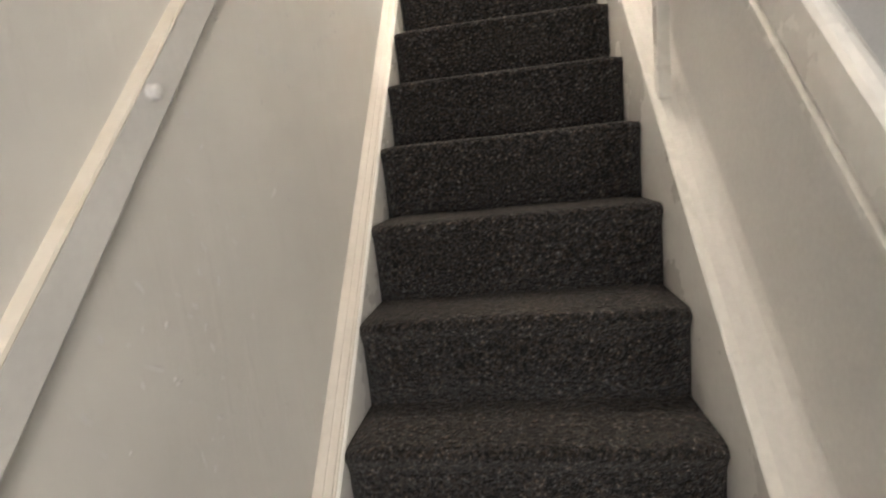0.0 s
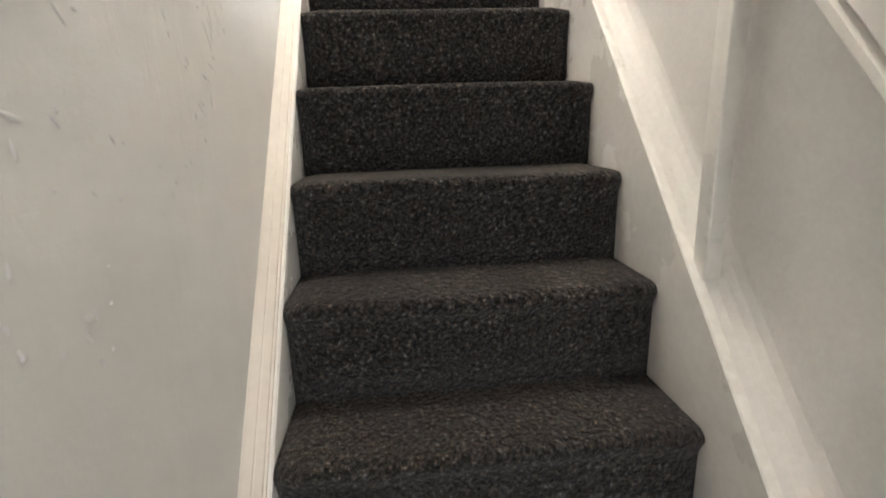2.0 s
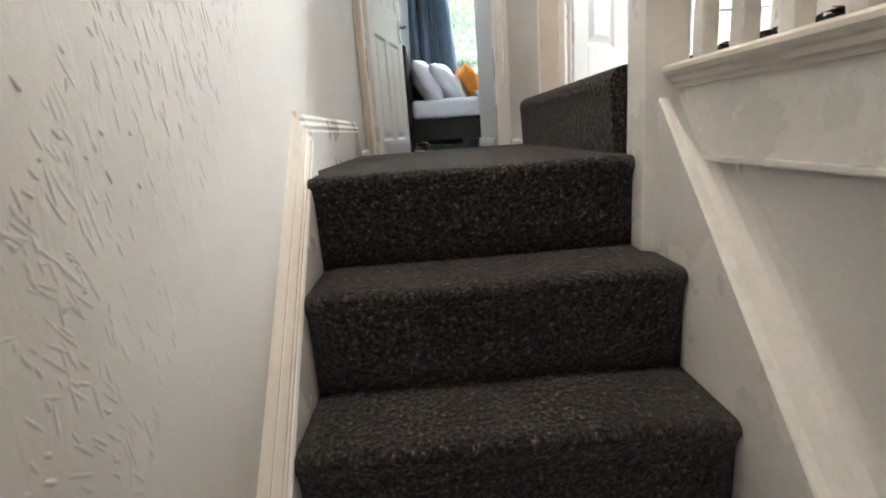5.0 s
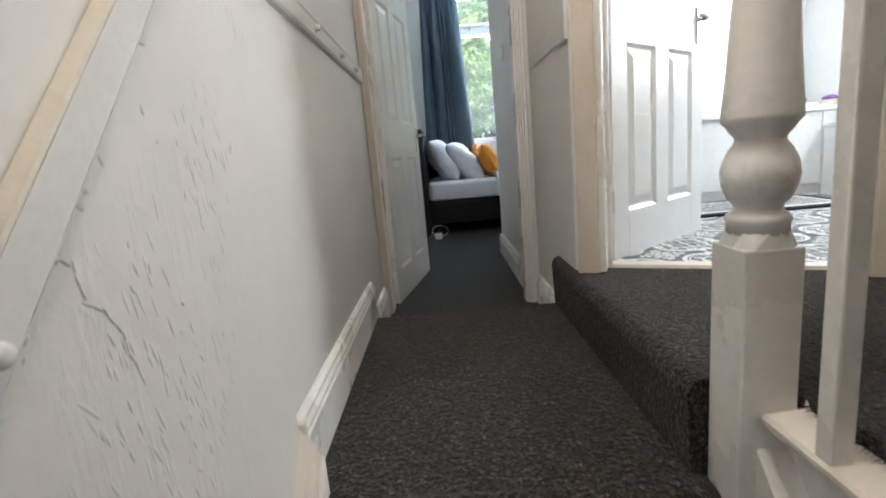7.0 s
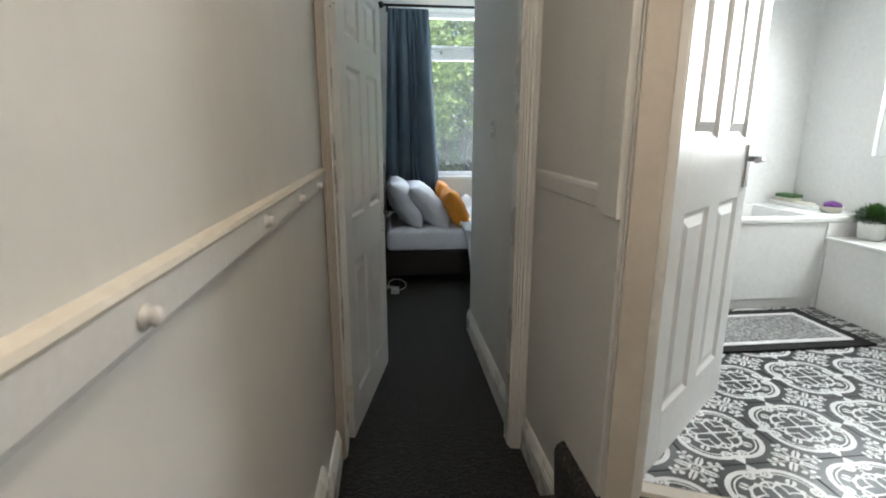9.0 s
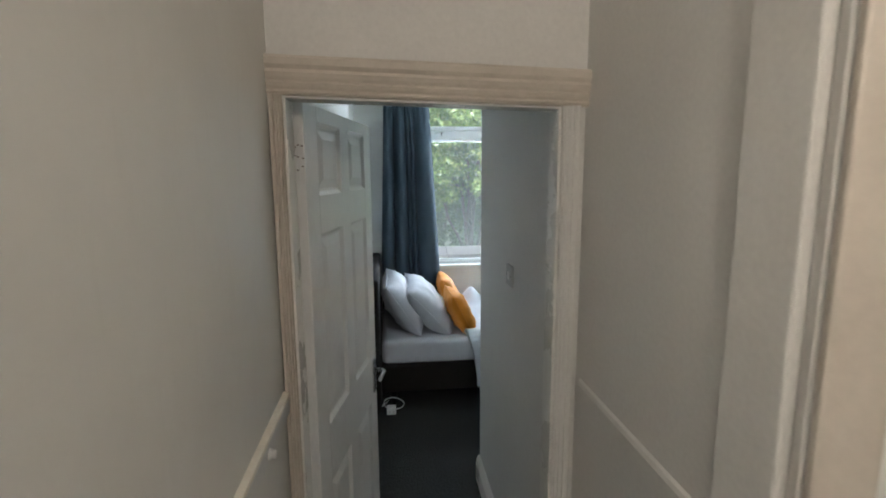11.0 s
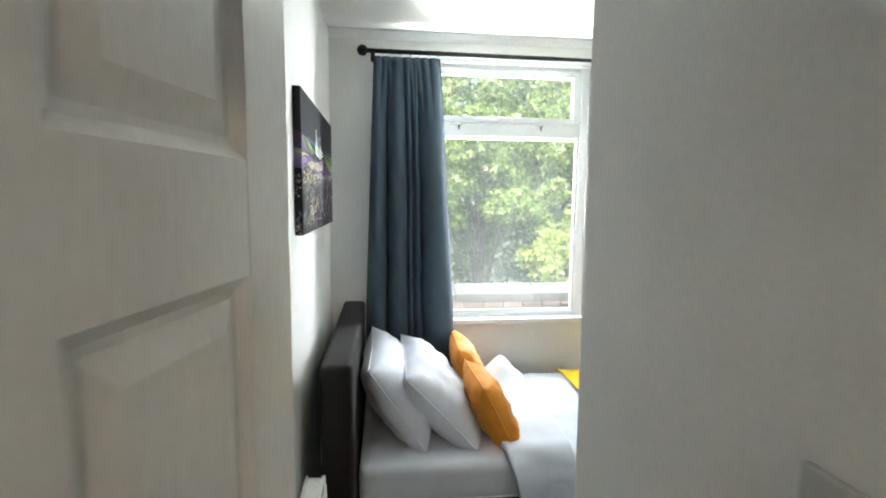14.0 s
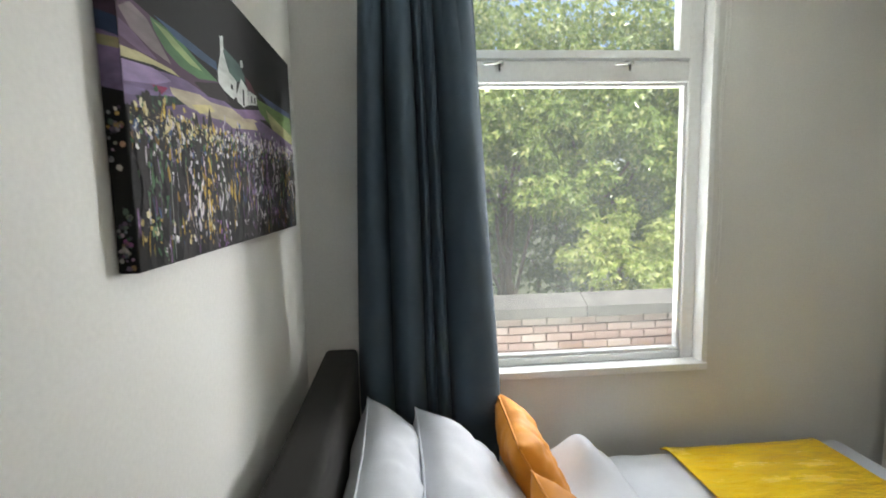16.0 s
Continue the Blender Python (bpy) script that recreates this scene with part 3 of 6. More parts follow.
# ---- doors ----
def panel_door(name, label, at, turn, height, width, flip):
    """A six-panel moulded door. It hangs on its own z axis and reaches along x; flip puts the lever's turn to the other side."""
    d = thing(name, label, "door", at, turn, kind="structure")
    t = 0.035
    st, mu = 0.105, 0.10
    pw = (width - 2 * st - mu) / 2
    rails = ((0.0, 0.175), (0.785, 0.985), (1.60, 1.715), (1.93, height))
    gaps = ((0.175, 0.785), (0.985, 1.60), (1.715, 1.93))
    bm = bmesh.new()
    add(bm, box((0, -t / 2, 0), (st, t / 2, height), 0.002, 1))
    add(bm, box((width - st, -t / 2, 0), (width, t / 2, height), 0.002, 1))
    for z0, z1 in rails:
        add(bm, box((st, -t / 2, z0), (width - st, t / 2, z1)))
    for z0, z1 in gaps:
        add(bm, box((st + pw, -t / 2, z0), (st + pw + mu, t / 2, z1)))
    part("leaf", bm, M_DOOR, d)
    for z0, z1 in gaps:
        for x0 in (st, st + pw + mu):
            x1 = x0 + pw
            bm = bmesh.new()
            cx, cz = (x0 + x1) / 2, (z0 + z1) / 2
            hx, hz = pw / 2, (z1 - z0) / 2
            for s in (-1, 1):
                rings = []
                for inset, dep in ((0.0, t / 2 - 0.0005), (0.012, t / 2 - 0.010), (0.020, t / 2 - 0.011), (0.048, t / 2 - 0.002)):
                    rings.append([bm.verts.new((cx + a * (hx - inset), s * dep, cz + b * (hz - inset))) for a, b in ((-1, -1), (1, -1), (1, 1), (-1, 1))])
                for r0, r1 in zip(rings, rings[1:]):
                    for i in range(4):
                        bm.faces.new((r0[i], r0[(i + 1) % 4], r1[(i + 1) % 4], r1[i]))
                bm.faces.new(rings[-1])
            bmesh.ops.recalc_face_normals(bm, faces=bm.faces[:])
            part("panel", bm, M_DOOR, d)
    for s in (-1, 1):
        y = s * t / 2
        bm = box((width - 0.075, min(y, y + s * 0.008), 0.815), (width - 0.035, max(y, y + s * 0.008), 0.965), 0.003)
        pl = part("handle_plate", bm, M_CHROME, d, "chrome lever handle plate")
        bm = tube([(width - 0.055, y, 0.915), (width - 0.055, y + s * 0.045, 0.915), (width - 0.065, y + s * 0.052, 0.915), (width - 0.15, y + s * 0.050, 0.912)], [0.010, 0.009, 0.009, 0.008], 10)
        part("lever", bm, M_CHROME, pl, "chrome lever")
    for z in (0.22,):
        part("hinge", add(box((-0.006, -t / 2 - 0.004, z - 0.04), (0.002, t / 2, z + 0.04), 0.001), tube([(-0.004, flip * (t / 2 + 0.004), z - 0.042), (-0.004, flip * (t / 2 + 0.004), z + 0.042)], 0.005)), M_CREAM, d, "painted hinge")
    return d


door_b = panel_door("door_1", "white six-panel bedroom door standing open", (0.046, 4.770, Z_BED + 0.012), 78.6, 1.972, 0.762, 1)
panel_door("door_2", "white six-panel bathroom door standing half open", (DH.x + 0.004, DH.y + 0.016, Z_UP + 0.012), 39.5, 1.972, 0.735, 1)
# filled screw holes on the edge of the bedroom door
for k, (yy, zz) in enumerate(((-0.010, 1.855), (0.000, 1.858), (0.010, 1.852), (-0.012, 1.822), (0.002, 1.826), (0.010, 1.829), (-0.010, 1.800), (0.004, 1.790))):
    part("screw_hole", box((-0.0012, yy - 0.003, zz - 0.0016), (0.0006, yy + 0.003, zz + 0.0016)), M_BARK, door_b, "old brown screw hole")

# bedroom door frame
fr = thing("door_frame_1", "white bedroom door frame with reeded cream architrave", "door frame", kind="structure")
FX0, FX1, FZ = 0.040, 0.737, 4.508
part("lining", box((0.0, 4.652, Z_BED), (FX0, 4.752, FZ), 0.003), M_GLOSS, fr)
part("lining", box((FX1, 4.652, Z_BED), (0.767, 4.73, FZ - 0.021), 0.003), M_GLOSS, fr)


def crooked(bm):
    """The old door head sinks 22 mm from one jamb to the other."""
    for q in bm.verts:
        q.co.z -= 0.022 * max(0.0, q.co.x - 0.04) / 0.70
    return bm


part("lining", crooked(box((0.0, 4.652, FZ), (0.767, 4.73, FZ + 0.03), 0.003)), M_GLOSS, fr)
REED = [(0.0, 0.0), (0.010, 0.002), (0.014, 0.008), (0.010, 0.014), (0.015, 0.020), (0.018, 0.028), (0.013, 0.034), (0.018, 0.042), (0.021, 0.052), (0.016, 0.060), (0.022, 0.070), (0.024, 0.085), (0.018, 0.092), (0.0, 0.095)]
part("architrave", crooked(prism([(4.650 - d, FZ + 0.006 + h) for d, h in REED], "x", -0.0, 0.812)), M_MAGNOLIA, fr, "reeded cream head architrave")
part("architrave", prism([(FX1 + 0.006 + h * 0.5, 4.650 - d) for d, h in REED], "z", Z_BED, FZ - 0.016), M_WALL, fr)
part("architrave", prism([(FX0 - 0.006 - h * 0.34, 4.650 - d) for d, h in REED], "z", Z_BED, FZ + 0.006), M_MAGNOLIA, fr)

# ---- skirting boards ----
SKIRT = [(0.0, 0.0), (0.022, 0.0), (0.022, 0.105), (0.018, 0.112), (0.020, 0.120), (0.013, 0.132), (0.014, 0.140), (0.006, 0.150), (0.0, 0.152)]


def skirt_x(name, x, s, y0, y1, z, label="white gloss skirting board", k=1.0):
    return structure(name, prism([(x + s * a, z + b * k) for a, b in SKIRT], "y", y0, y1), M_GLOSS, label, "skirting")


skirt_x("baseboard_landing", 0.0, 1, 3.094, 4.215, Z_LAND, "white gloss skirting with a cream end grain", 1.03)
skirt_x("baseboard_corridor", 0.0, 1, 4.217, 4.622, Z_BED)
skirt_x("baseboard_corridor_right", 0.812, -1, 4.197, 4.626, Z_BED)
skirt_x("baseboard_partition", 0.785, -1, 4.735, 5.985, Z_BED)
structure("baseboard_window", prism([(8.0 - a, Z_BED + b) for a, b in SKIRT], "x", 0.02, 3.0), M_GLOSS, "white gloss skirting under the window", "skirting")
skirt_x("baseboard_bedroom", 0.0, 1, 4.80, 7.97, Z_BED)

# ---- rail boards with painted-over pegs ----
rail = thing("dado_rail", "old white rail board with painted-over pegs", "rail", kind="structure")
LOW = [(-0.4, 1.469 + 1.13 * (-0.4 - 0.992)), (2.925, 1.469 + 1.13 * (2.925 - 0.992))]
part("rail_board", sweep([(0.0, -0.012), (0.010, 0.0), (0.016, 0.012), (0.017, 0.078), (0.0, 0.086)], LOW), M_WALL, rail)
part("rail_lip", sweep([(0.0, 0.000), (0.016, -0.006), (0.018, -0.002), (0.016, 0.003), (0.0, 0.008)], [(y, z + 0.084) for y, z in LOW]), M_RAILTOP, rail, "worn cream lip")
part("rail_board", prism([(0.0, 3.682), (0.009, 3.690), (0.013, 3.699), (0.014, 3.742), (0.0, 3.748)], "y", 2.93, 4.626), M_WALL, rail)
part("rail_lip", prism([(0.0, 3.744), (0.014, 3.741), (0.0165, 3.746), (0.014, 3.753), (0.0, 3.757)], "y", 2.93, 4.626), M_RAILTOP, rail, "worn cream lip")
for y, z in ((0.45, 0.91), (1.255, 1.825), (1.62, 2.225), (2.50, 3.215), (3.235, 3.716), (3.71, 3.722), (4.08, 3.715), (4.40, 3.715)):
    kn = lathe([(0.020, 0.0), (0.019, 0.004), (0.014, 0.008), (0.013, 0.012), (0.015, 0.017), (0.013, 0.022), (0.007, 0.025), (0.002, 0.0255)], 14)
    bmesh.ops.transform(kn, matrix=pose(0.013, y, z, 0, 90, 0) @ Matrix.Scale(0.68, 4), verts=kn.verts[:])
    part("peg", kn, M_WALL, rail)
rr = thing("dado_rail_right", "white dado rail on the corridor wall", "rail", kind="structure")
structure("trim_corridor", box((0.797, 3.925, 3.672), (0.8125, 4.045, Z_CEIL), 0.004), M_WALL, "papered boxing over the dado beside the bathroom door", "trim")
part("rail_board", prism([(0.812, 3.680), (0.806, 3.686), (0.804, 3.732), (0.807, 3.742), (0.812, 3.748)], "y", 4.047, 4.626), M_WALL, rr)


# ---- staircase ----
st = thing("staircase", "narrow steep staircase with charcoal carpet and white strings", "staircase", (0, 0, 0), kind="structure")
for k in range(12):
    y, z = Y_LAND - GOING * k, Z_LAND - RISE * k
    yb = y + GOING + 0.026 if k else y + 0.062
    x_a, x_b = (X_L, X_R) if k else (0.028, 0.818)
    prof = [(y + 0.012, z - RISE - 0.012), (y + 0.011, z - 0.12), (y + 0.010, z - 0.062), (y + 0.004, z - 0.045), (y - 0.003, z - 0.032), (y - 0.006, z - 0.021), (y - 0.004, z - 0.011), (y + 0.003, z - 0.004), (y + 0.014, z - 0.001), (y + 0.03, z), (min(y + 0.10, yb - 0.02), z), (yb - 0.012, z + 0.0005), (yb, z + 0.002), (yb + 0.01, z - 0.05), (yb + 0.01, z - RISE - 0.012)]
    bm = bmesh.new()
    xs = [x_a + (x_b - x_a) * i / 16 for i in range(17)]
    rows = []
    for i, x in enumerate(xs):
        wob = 0.0025 * math.sin(x * 9 + k * 1.7)
        end = 0.006 if i in (0, 16) else 0.0
        rows.append([bm.verts.new((x, py + (end if py < y + 0.02 else 0) + wob, pz - (end if pz > z - 0.03 else 0) + 0.5 * wob)) for py, pz in prof])
    for r0, r1 in zip(rows, rows[1:]):
        for i in range(len(prof)):
            j = (i + 1) % len(prof)
            bm.faces.new((r0[i], r0[j], r1[j], r1[i]))
    bm.faces.new(rows[0][::-1])
    bm.faces.new(rows[-1])
    bmesh.ops.recalc_face_normals(bm, faces=bm.faces[:])
    part("step", bm, M_CARPET, st, smooth=True)
# left string with its reeded moulding
Y0 = 0.55
def line(off, y0=Y0, y1=3.072):
    return [(y0, nosing(y0) + off), (y1, nosing(y1) + off)]
part("string", sweep([(0.0, -0.42), (0.060, -0.42), (0.060, 0.000), (0.056, 0.006), (0.0, 0.006)], line(-0.028)), M_GLOSS, st, "white string board")
part("string_moulding", sweep([(0.0, 0.006), (0.050, 0.006), (0.053, 0.010), (0.052, 0.015), (0.048, 0.017), (0.046, 0.022), (0.047, 0.028), (0.036, 0.040), (0.033, 0.042), (0.033, 0.048), (0.021, 0.062), (0.017, 0.068), (0.0, 0.070)], line(-0.028)), M_CREAM, st, "cream reeded moulding")
part("plaster_edge", sweep([(-0.002, 0.060), (0.0165, 0.066), (0.0145, 0.12), (0.0105, 0.20), (0.0065, 0.30), (0.003, 0.40), (0.0005, 0.50), (-0.002, 0.56)], line(-0.028)), M_ROUGH, st, "plaster built up over the moulding")
part("string_end", box((0.0, 3.072, Z_LAND - 0.02), (0.026, 3.094, Z_LAND + 0.158), 0.004), M_CREAM, st)
# right string, boarded panel, batten, handrail
XS = 0.847
part("string", sweep([(XS, -0.40), (0.945, -0.40), (0.945, 0.158), (XS + 0.004, 0.164), (XS, 0.160)], line(0.0, Y0, 2.935)), M_GLOSS, st, "white string board")
ya, yb2 = Y0, 2.935
bm = prism([(ya, nosing(ya) + 0.16), (yb2, nosing(yb2) + 0.16), (yb2, 2.84), (2.41, 2.84), (ya, 2.84 - (2.41 - ya) * 1.10)], "x", 0.926, 0.942)
part("spandrel_panel", bm, M_WALL, st, "white boarded panel under the handrail")
part("batten", box((0.864, 2.062, nosing(2.10) + 0.13), (0.897, 2.102, 2.476), 0.003), M_GLOSS, st, "white upright batten")
RL = lambda y: 2.368 + 1.10 * (y - 2.0)
yr0, yr1 = Y0, 2.41
part("panel_cove", sweep([(0.926, 0.158), (0.928, 0.250), (0.924, 0.225), (0.916, 0.202), (0.904, 0.184), (0.888, 0.170), (0.870, 0.163)], line(0.0, Y0, 2.935)), M_WALL, st)
part("handrail", sweep([(0.872, 0.040), (0.865, 0.050), (0.864, 0.100), (0.866, 0.142), (0.872, 0.151), (0.884, 0.152), (0.900, 0.140), (0.944, 0.080), (0.944, 0.040)], [(yr0, RL(yr0)), (yr1, RL(yr1))]), M_GLOSS, st, "white painted handrail")
part("handrail_fillet", sweep([(0.870, 0.0), (0.866, 0.006), (0.866, 0.024), (0.872, 0.030), (0.880, 0.034), (0.880, 0.041), (0.942, 0.041), (0.942, 0.0)], [(yr0, RL(yr0)), (yr1, RL(yr1))]), M_GLOSS, st)

# ---- balustrade of the upper landing ----
ba = thing("balustrade", "white painted balustrade with turned newel and square balusters", "balustrade", (0, 0, 0), kind="structure")
part("fascia", box((0.896, -0.6, 2.650), (0.945, 2.935, 2.815), 0.002), M_GLOSS, ba)
part("fascia_bead", box((0.884, -0.6, 2.650), (0.897, 2.935, 2.662), 0.003), M_GLOSS, ba)
CAP = [(0.93, 2.800), (0.882, 2.800), (0.880, 2.808), (0.870, 2.812), (0.868, 2.822), (0.858, 2.826), (0.852, 2.834), (0.852, 2.842), (0.858, 2.848), (0.93, 2.852)]
part("cap_moulding", prism(CAP, "y", -0.6, 2.935), M_CREAM, ba)
NX, NY = 0.865, 2.984
nw = bmesh.new()
h = 0.049
add(nw, box((NX - h, NY - h, 2.30), (NX + h, NY + h, 3.135), 0.004))
# stop chamfer from the square up to the round
sq = [(NX + a * h, NY + b * h) for a, b in ((-1, -1), (1, -1), (1, 1), (-1, 1))]
ring0, ring1 = [], []
for i in range(16):
    an = 2 * math.pi * (i + 0.5) / 16
    c, s = math.cos(an), math.sin(an)
    k = h / max(abs(c), abs(s))
    ring0.append(nw.verts.new((NX + k * c * 0.98, NY + k * s * 0.98, 3.132)))
    ring1.append(nw.verts.new((NX + 0.047 * c, NY + 0.047 * s, 3.160)))
for i in range(16):
    nw.faces.new((ring0[i], ring0[(i + 1) % 16], ring1[(i + 1) % 16], ring1[i]))
post = part("newel_post", nw, M_GLOSS, ba)
part("newel_turning", lathe([(0.047, 3.155), (0.047, 3.172), (0.050, 3.178), (0.046, 3.186), (0.036, 3.194), (0.036, 3.202), (0.046, 3.212), (0.055, 3.232), (0.058, 3.252), (0.055, 3.272), (0.046, 3.292), (0.037, 3.304), (0.037, 3.312), (0.046, 3.322), (0.050, 3.330), (0.058, 3.338), (0.058, 3.346), (0.052, 3.42), (0.044, 3.54), (0.040, 3.64), (0.046, 3.66), (0.046, 3.70), (0.036, 3.71)], 32, (NX, NY, 0)), M_GLOSS, ba, "turned ball and tapered shaft")
part("newel_cap", box((NX - 0.06, NY - 0.06, 3.70), (NX + 0.06, NY + 0.06, 3.83), 0.012), M_GLOSS, ba)
yb = 2.80
while yb > -0.5:
    part("baluster", box((0.857, yb - 0.010, 2.846), (0.890, yb + 0.022, 3.72), 0.004), M_GLOSS, ba)
    yb -= 0.118
part("top_rail", box((0.862, -0.6, 3.715), (0.925, 2.93, 3.775), 0.014), M_GLOSS, ba)
# frayed carpet edge along the balustrade
rng = random.Random(4)
bm = bmesh.new()
for i in range(700):
    y = rng.uniform(0.9, 2.92)
    x = 0.93 - rng.uniform(-0.012, 0.012)
    q = Vector((x, y, 2.868))
    dx = -rng.uniform(0.006, 0.026)
    dy, dz = rng.uniform(-0.010, 0.010), rng.uniform(-0.014, 0.004)
    a = [bm.verts.new(q + Vector(v)) for v in ((0, -0.002, 0), (0, 0.002, 0), (dx, dy, dz), (0.0, 0, 0.004))]
    bm.faces.new(a[:3]), bm.faces.new((a[0], a[3], a[2])), bm.faces.new((a[1], a[2], a[3]))
solid("carpet_fringe", bm, M_CARPET, "frayed charcoal carpet edge along the balustrade", "carpet", kind="stuff")


# ---- bedroom window ----
win = thing("window_1", "white plastic bedroom window with a top-hung light", "window", kind="structure")
FY0, FY1 = 8.065, 8.125
IX0, IX1 = WX0 + 0.055, WX1 - 0.066
for lo, hi in (((WX0, FY0, WZ0), (IX0, FY1, WZ1)), ((IX1, FY0, WZ0), (WX1, FY1, WZ1)), ((IX0, FY0, WZ0), (IX1, FY1, WZ0 + 0.035)), ((IX0, FY0, 5.035), (IX1, FY1, WZ1)), ((IX0, FY0, 4.612), (IX1, FY1, 4.700))):
    part("window_frame", box(lo, hi, 0.008), M_UPVC, win)
# glazing beads of the lower light, and the sash of the upper one
for lo, hi in (((IX0, FY0 + 0.012, WZ0 + 0.035), (IX0 + 0.014, FY1 - 0.01, 4.612)), ((IX1 - 0.014, FY0 + 0.012, WZ0 + 0.035), (IX1, FY1 - 0.01, 4.612)), ((IX0 + 0.014, FY0 + 0.012, WZ0 + 0.035), (IX1 - 0.014, FY1 - 0.01, WZ0 + 0.049)), ((IX0 + 0.014, FY0 + 0.012, 4.598), (IX1 - 0.014, FY1 - 0.01, 4.612))):
    part("glazing_bead", box(lo, hi, 0.004), M_UPVC, win)
sash = part("top_sash", add(add(add(box((IX0 + 0.004, FY0 - 0.014, 4.704), (IX0 + 0.052, FY1 - 0.02, 5.030), 0.006), box((IX1 - 0.052, FY0 - 0.014, 4.704), (IX1 - 0.004, FY1 - 0.02, 5.030), 0.006)), box((IX0 + 0.052, FY0 - 0.014, 4.704), (IX1 - 0.052, FY1 - 0.02, 4.738), 0.006)), box((IX0 + 0.052, FY0 - 0.014, 4.992), (IX1 - 0.052, FY1 - 0.02, 5.030), 0.006)), M_UPVC, win)
pn = part("pane", box((IX0 + 0.05, 8.086, 4.736), (IX1 - 0.05, 8.092, 4.994)), M_GLASS, win, "clear glass")
pn.visible_shadow = False
pn = part("pane", box((IX0 + 0.012, 8.095, WZ0 + 0.047), (IX1 - 0.012, 8.101, 4.600)), M_GLASS, win, "clear glass")
pn.visible_shadow = False
for x in (0.80, 1.335):
    lt = part("window_latch", box((x - 0.018, FY0 - 0.028, 4.674), (x + 0.018, FY0 - 0.006, 4.692), 0.003), M_CHROME, win, "chrome window latch")
    # grey lever and black nose put the latch's shadow gaps into colour
    part("latch_lever", tube([(x + 0.01, FY0 - 0.028, 4.690), (x - 0.01, FY0 - 0.040, 4.680), (x - 0.065, FY0 - 0.036, 4.676)], [0.006, 0.006, 0.004], 8), M_STEEL, lt)
    part("latch_nose", tube([(x + 0.0, FY0 - 0.03, 4.684), (x - 0.002, FY0 - 0.034, 4.650)], [0.005, 0.0035], 8), M_BLACK, lt)
part("window_sill", box((WX0 + 0.001, 7.985, WZ0 - 0.028), (WX1 + 0.012, 8.066, WZ0 + 0.004), 0.006), M_UPVC, win)
part("reveal_trim", box((WX1 - 0.012, 7.994, WZ0 + 0.004), (WX1 + 0.014, 8.066, WZ1), 0.004), M_UPVC, win)

bl = thing("blind_headrail", "white blind track with hooks along the window head", "blind")
part("track", box((WX0 + 0.01, 7.998, 5.058), (WX1 - 0.02, 8.040, 5.092), 0.004), M_UPVC, bl)
for i in range(20):
    x = WX0 + 0.05 + i * 0.058
    part("hook", box((x, 8.0, 5.046), (x + 0.040, 8.012, 5.056), 0.002, 1), M_PLASTIC, bl)
cord = [(1.700 + 0.006 * math.sin(i * 0.5), 7.985, 5.06 - i * 0.06) for i in range(22)]
part("cord", tube(cord, 0.0018, 6), M_PLASTIC, bl)
part("cord", tube([(x + 0.012 + 0.006 * math.sin(i * 0.4), y, z) for i, (x, y, z) in enumerate(cord)] + [(1.704, 7.985, 3.775)], 0.0018, 6), M_PLASTIC, bl)

# ---- curtain and pole ----
pl = thing("curtain_pole", "black metal curtain pole with ball finials", "curtain pole")
RY, RZ = 7.845, 5.055
part("rod", tube([(0.235, RY, RZ), (1.35, RY, RZ - 0.003)], 0.0125, 14), M_BLACK, pl)
part("rod_sleeve", tube([(1.35, RY, RZ - 0.003), (1.865, RY, RZ - 0.004)], 0.0105, 14), M_BLACK, pl)
for x, s in ((0.207, 1), (1.885, 1)):
    bm = bmesh.new()
    bmesh.ops.create_uvsphere(bm, u_segments=20, v_segments=12, radius=0.031, matrix=pose(x, RY, RZ))
    part("finial", bm, M_BLACK, pl, "black ball finial", True)
for x in (0.265, 1.74):
    br = tube([(x, 8.0, RZ - 0.02), (x, 7.92, RZ - 0.02), (x, RY, RZ - 0.02), (x, RY, RZ - 0.012)], 0.007, 8)
    part("bracket", add(br, box((x - 0.012, RY - 0.018, RZ - 0.060), (x + 0.012, RY + 0.018, RZ - 0.010), 0.003)), M_BLACK, pl)
for i in range(8):
    x = 0.27 + 0.053 * i
    bm = lathe([(0.0155, -0.003), (0.019, 0.0), (0.0155, 0.003)], 16)
    bmesh.ops.transform(bm, matrix=pose(x, RY, RZ - 0.002, 0, 90, 0), verts=bm.verts[:])
    part("curtain_ring", bm, M_BLACK, pl)

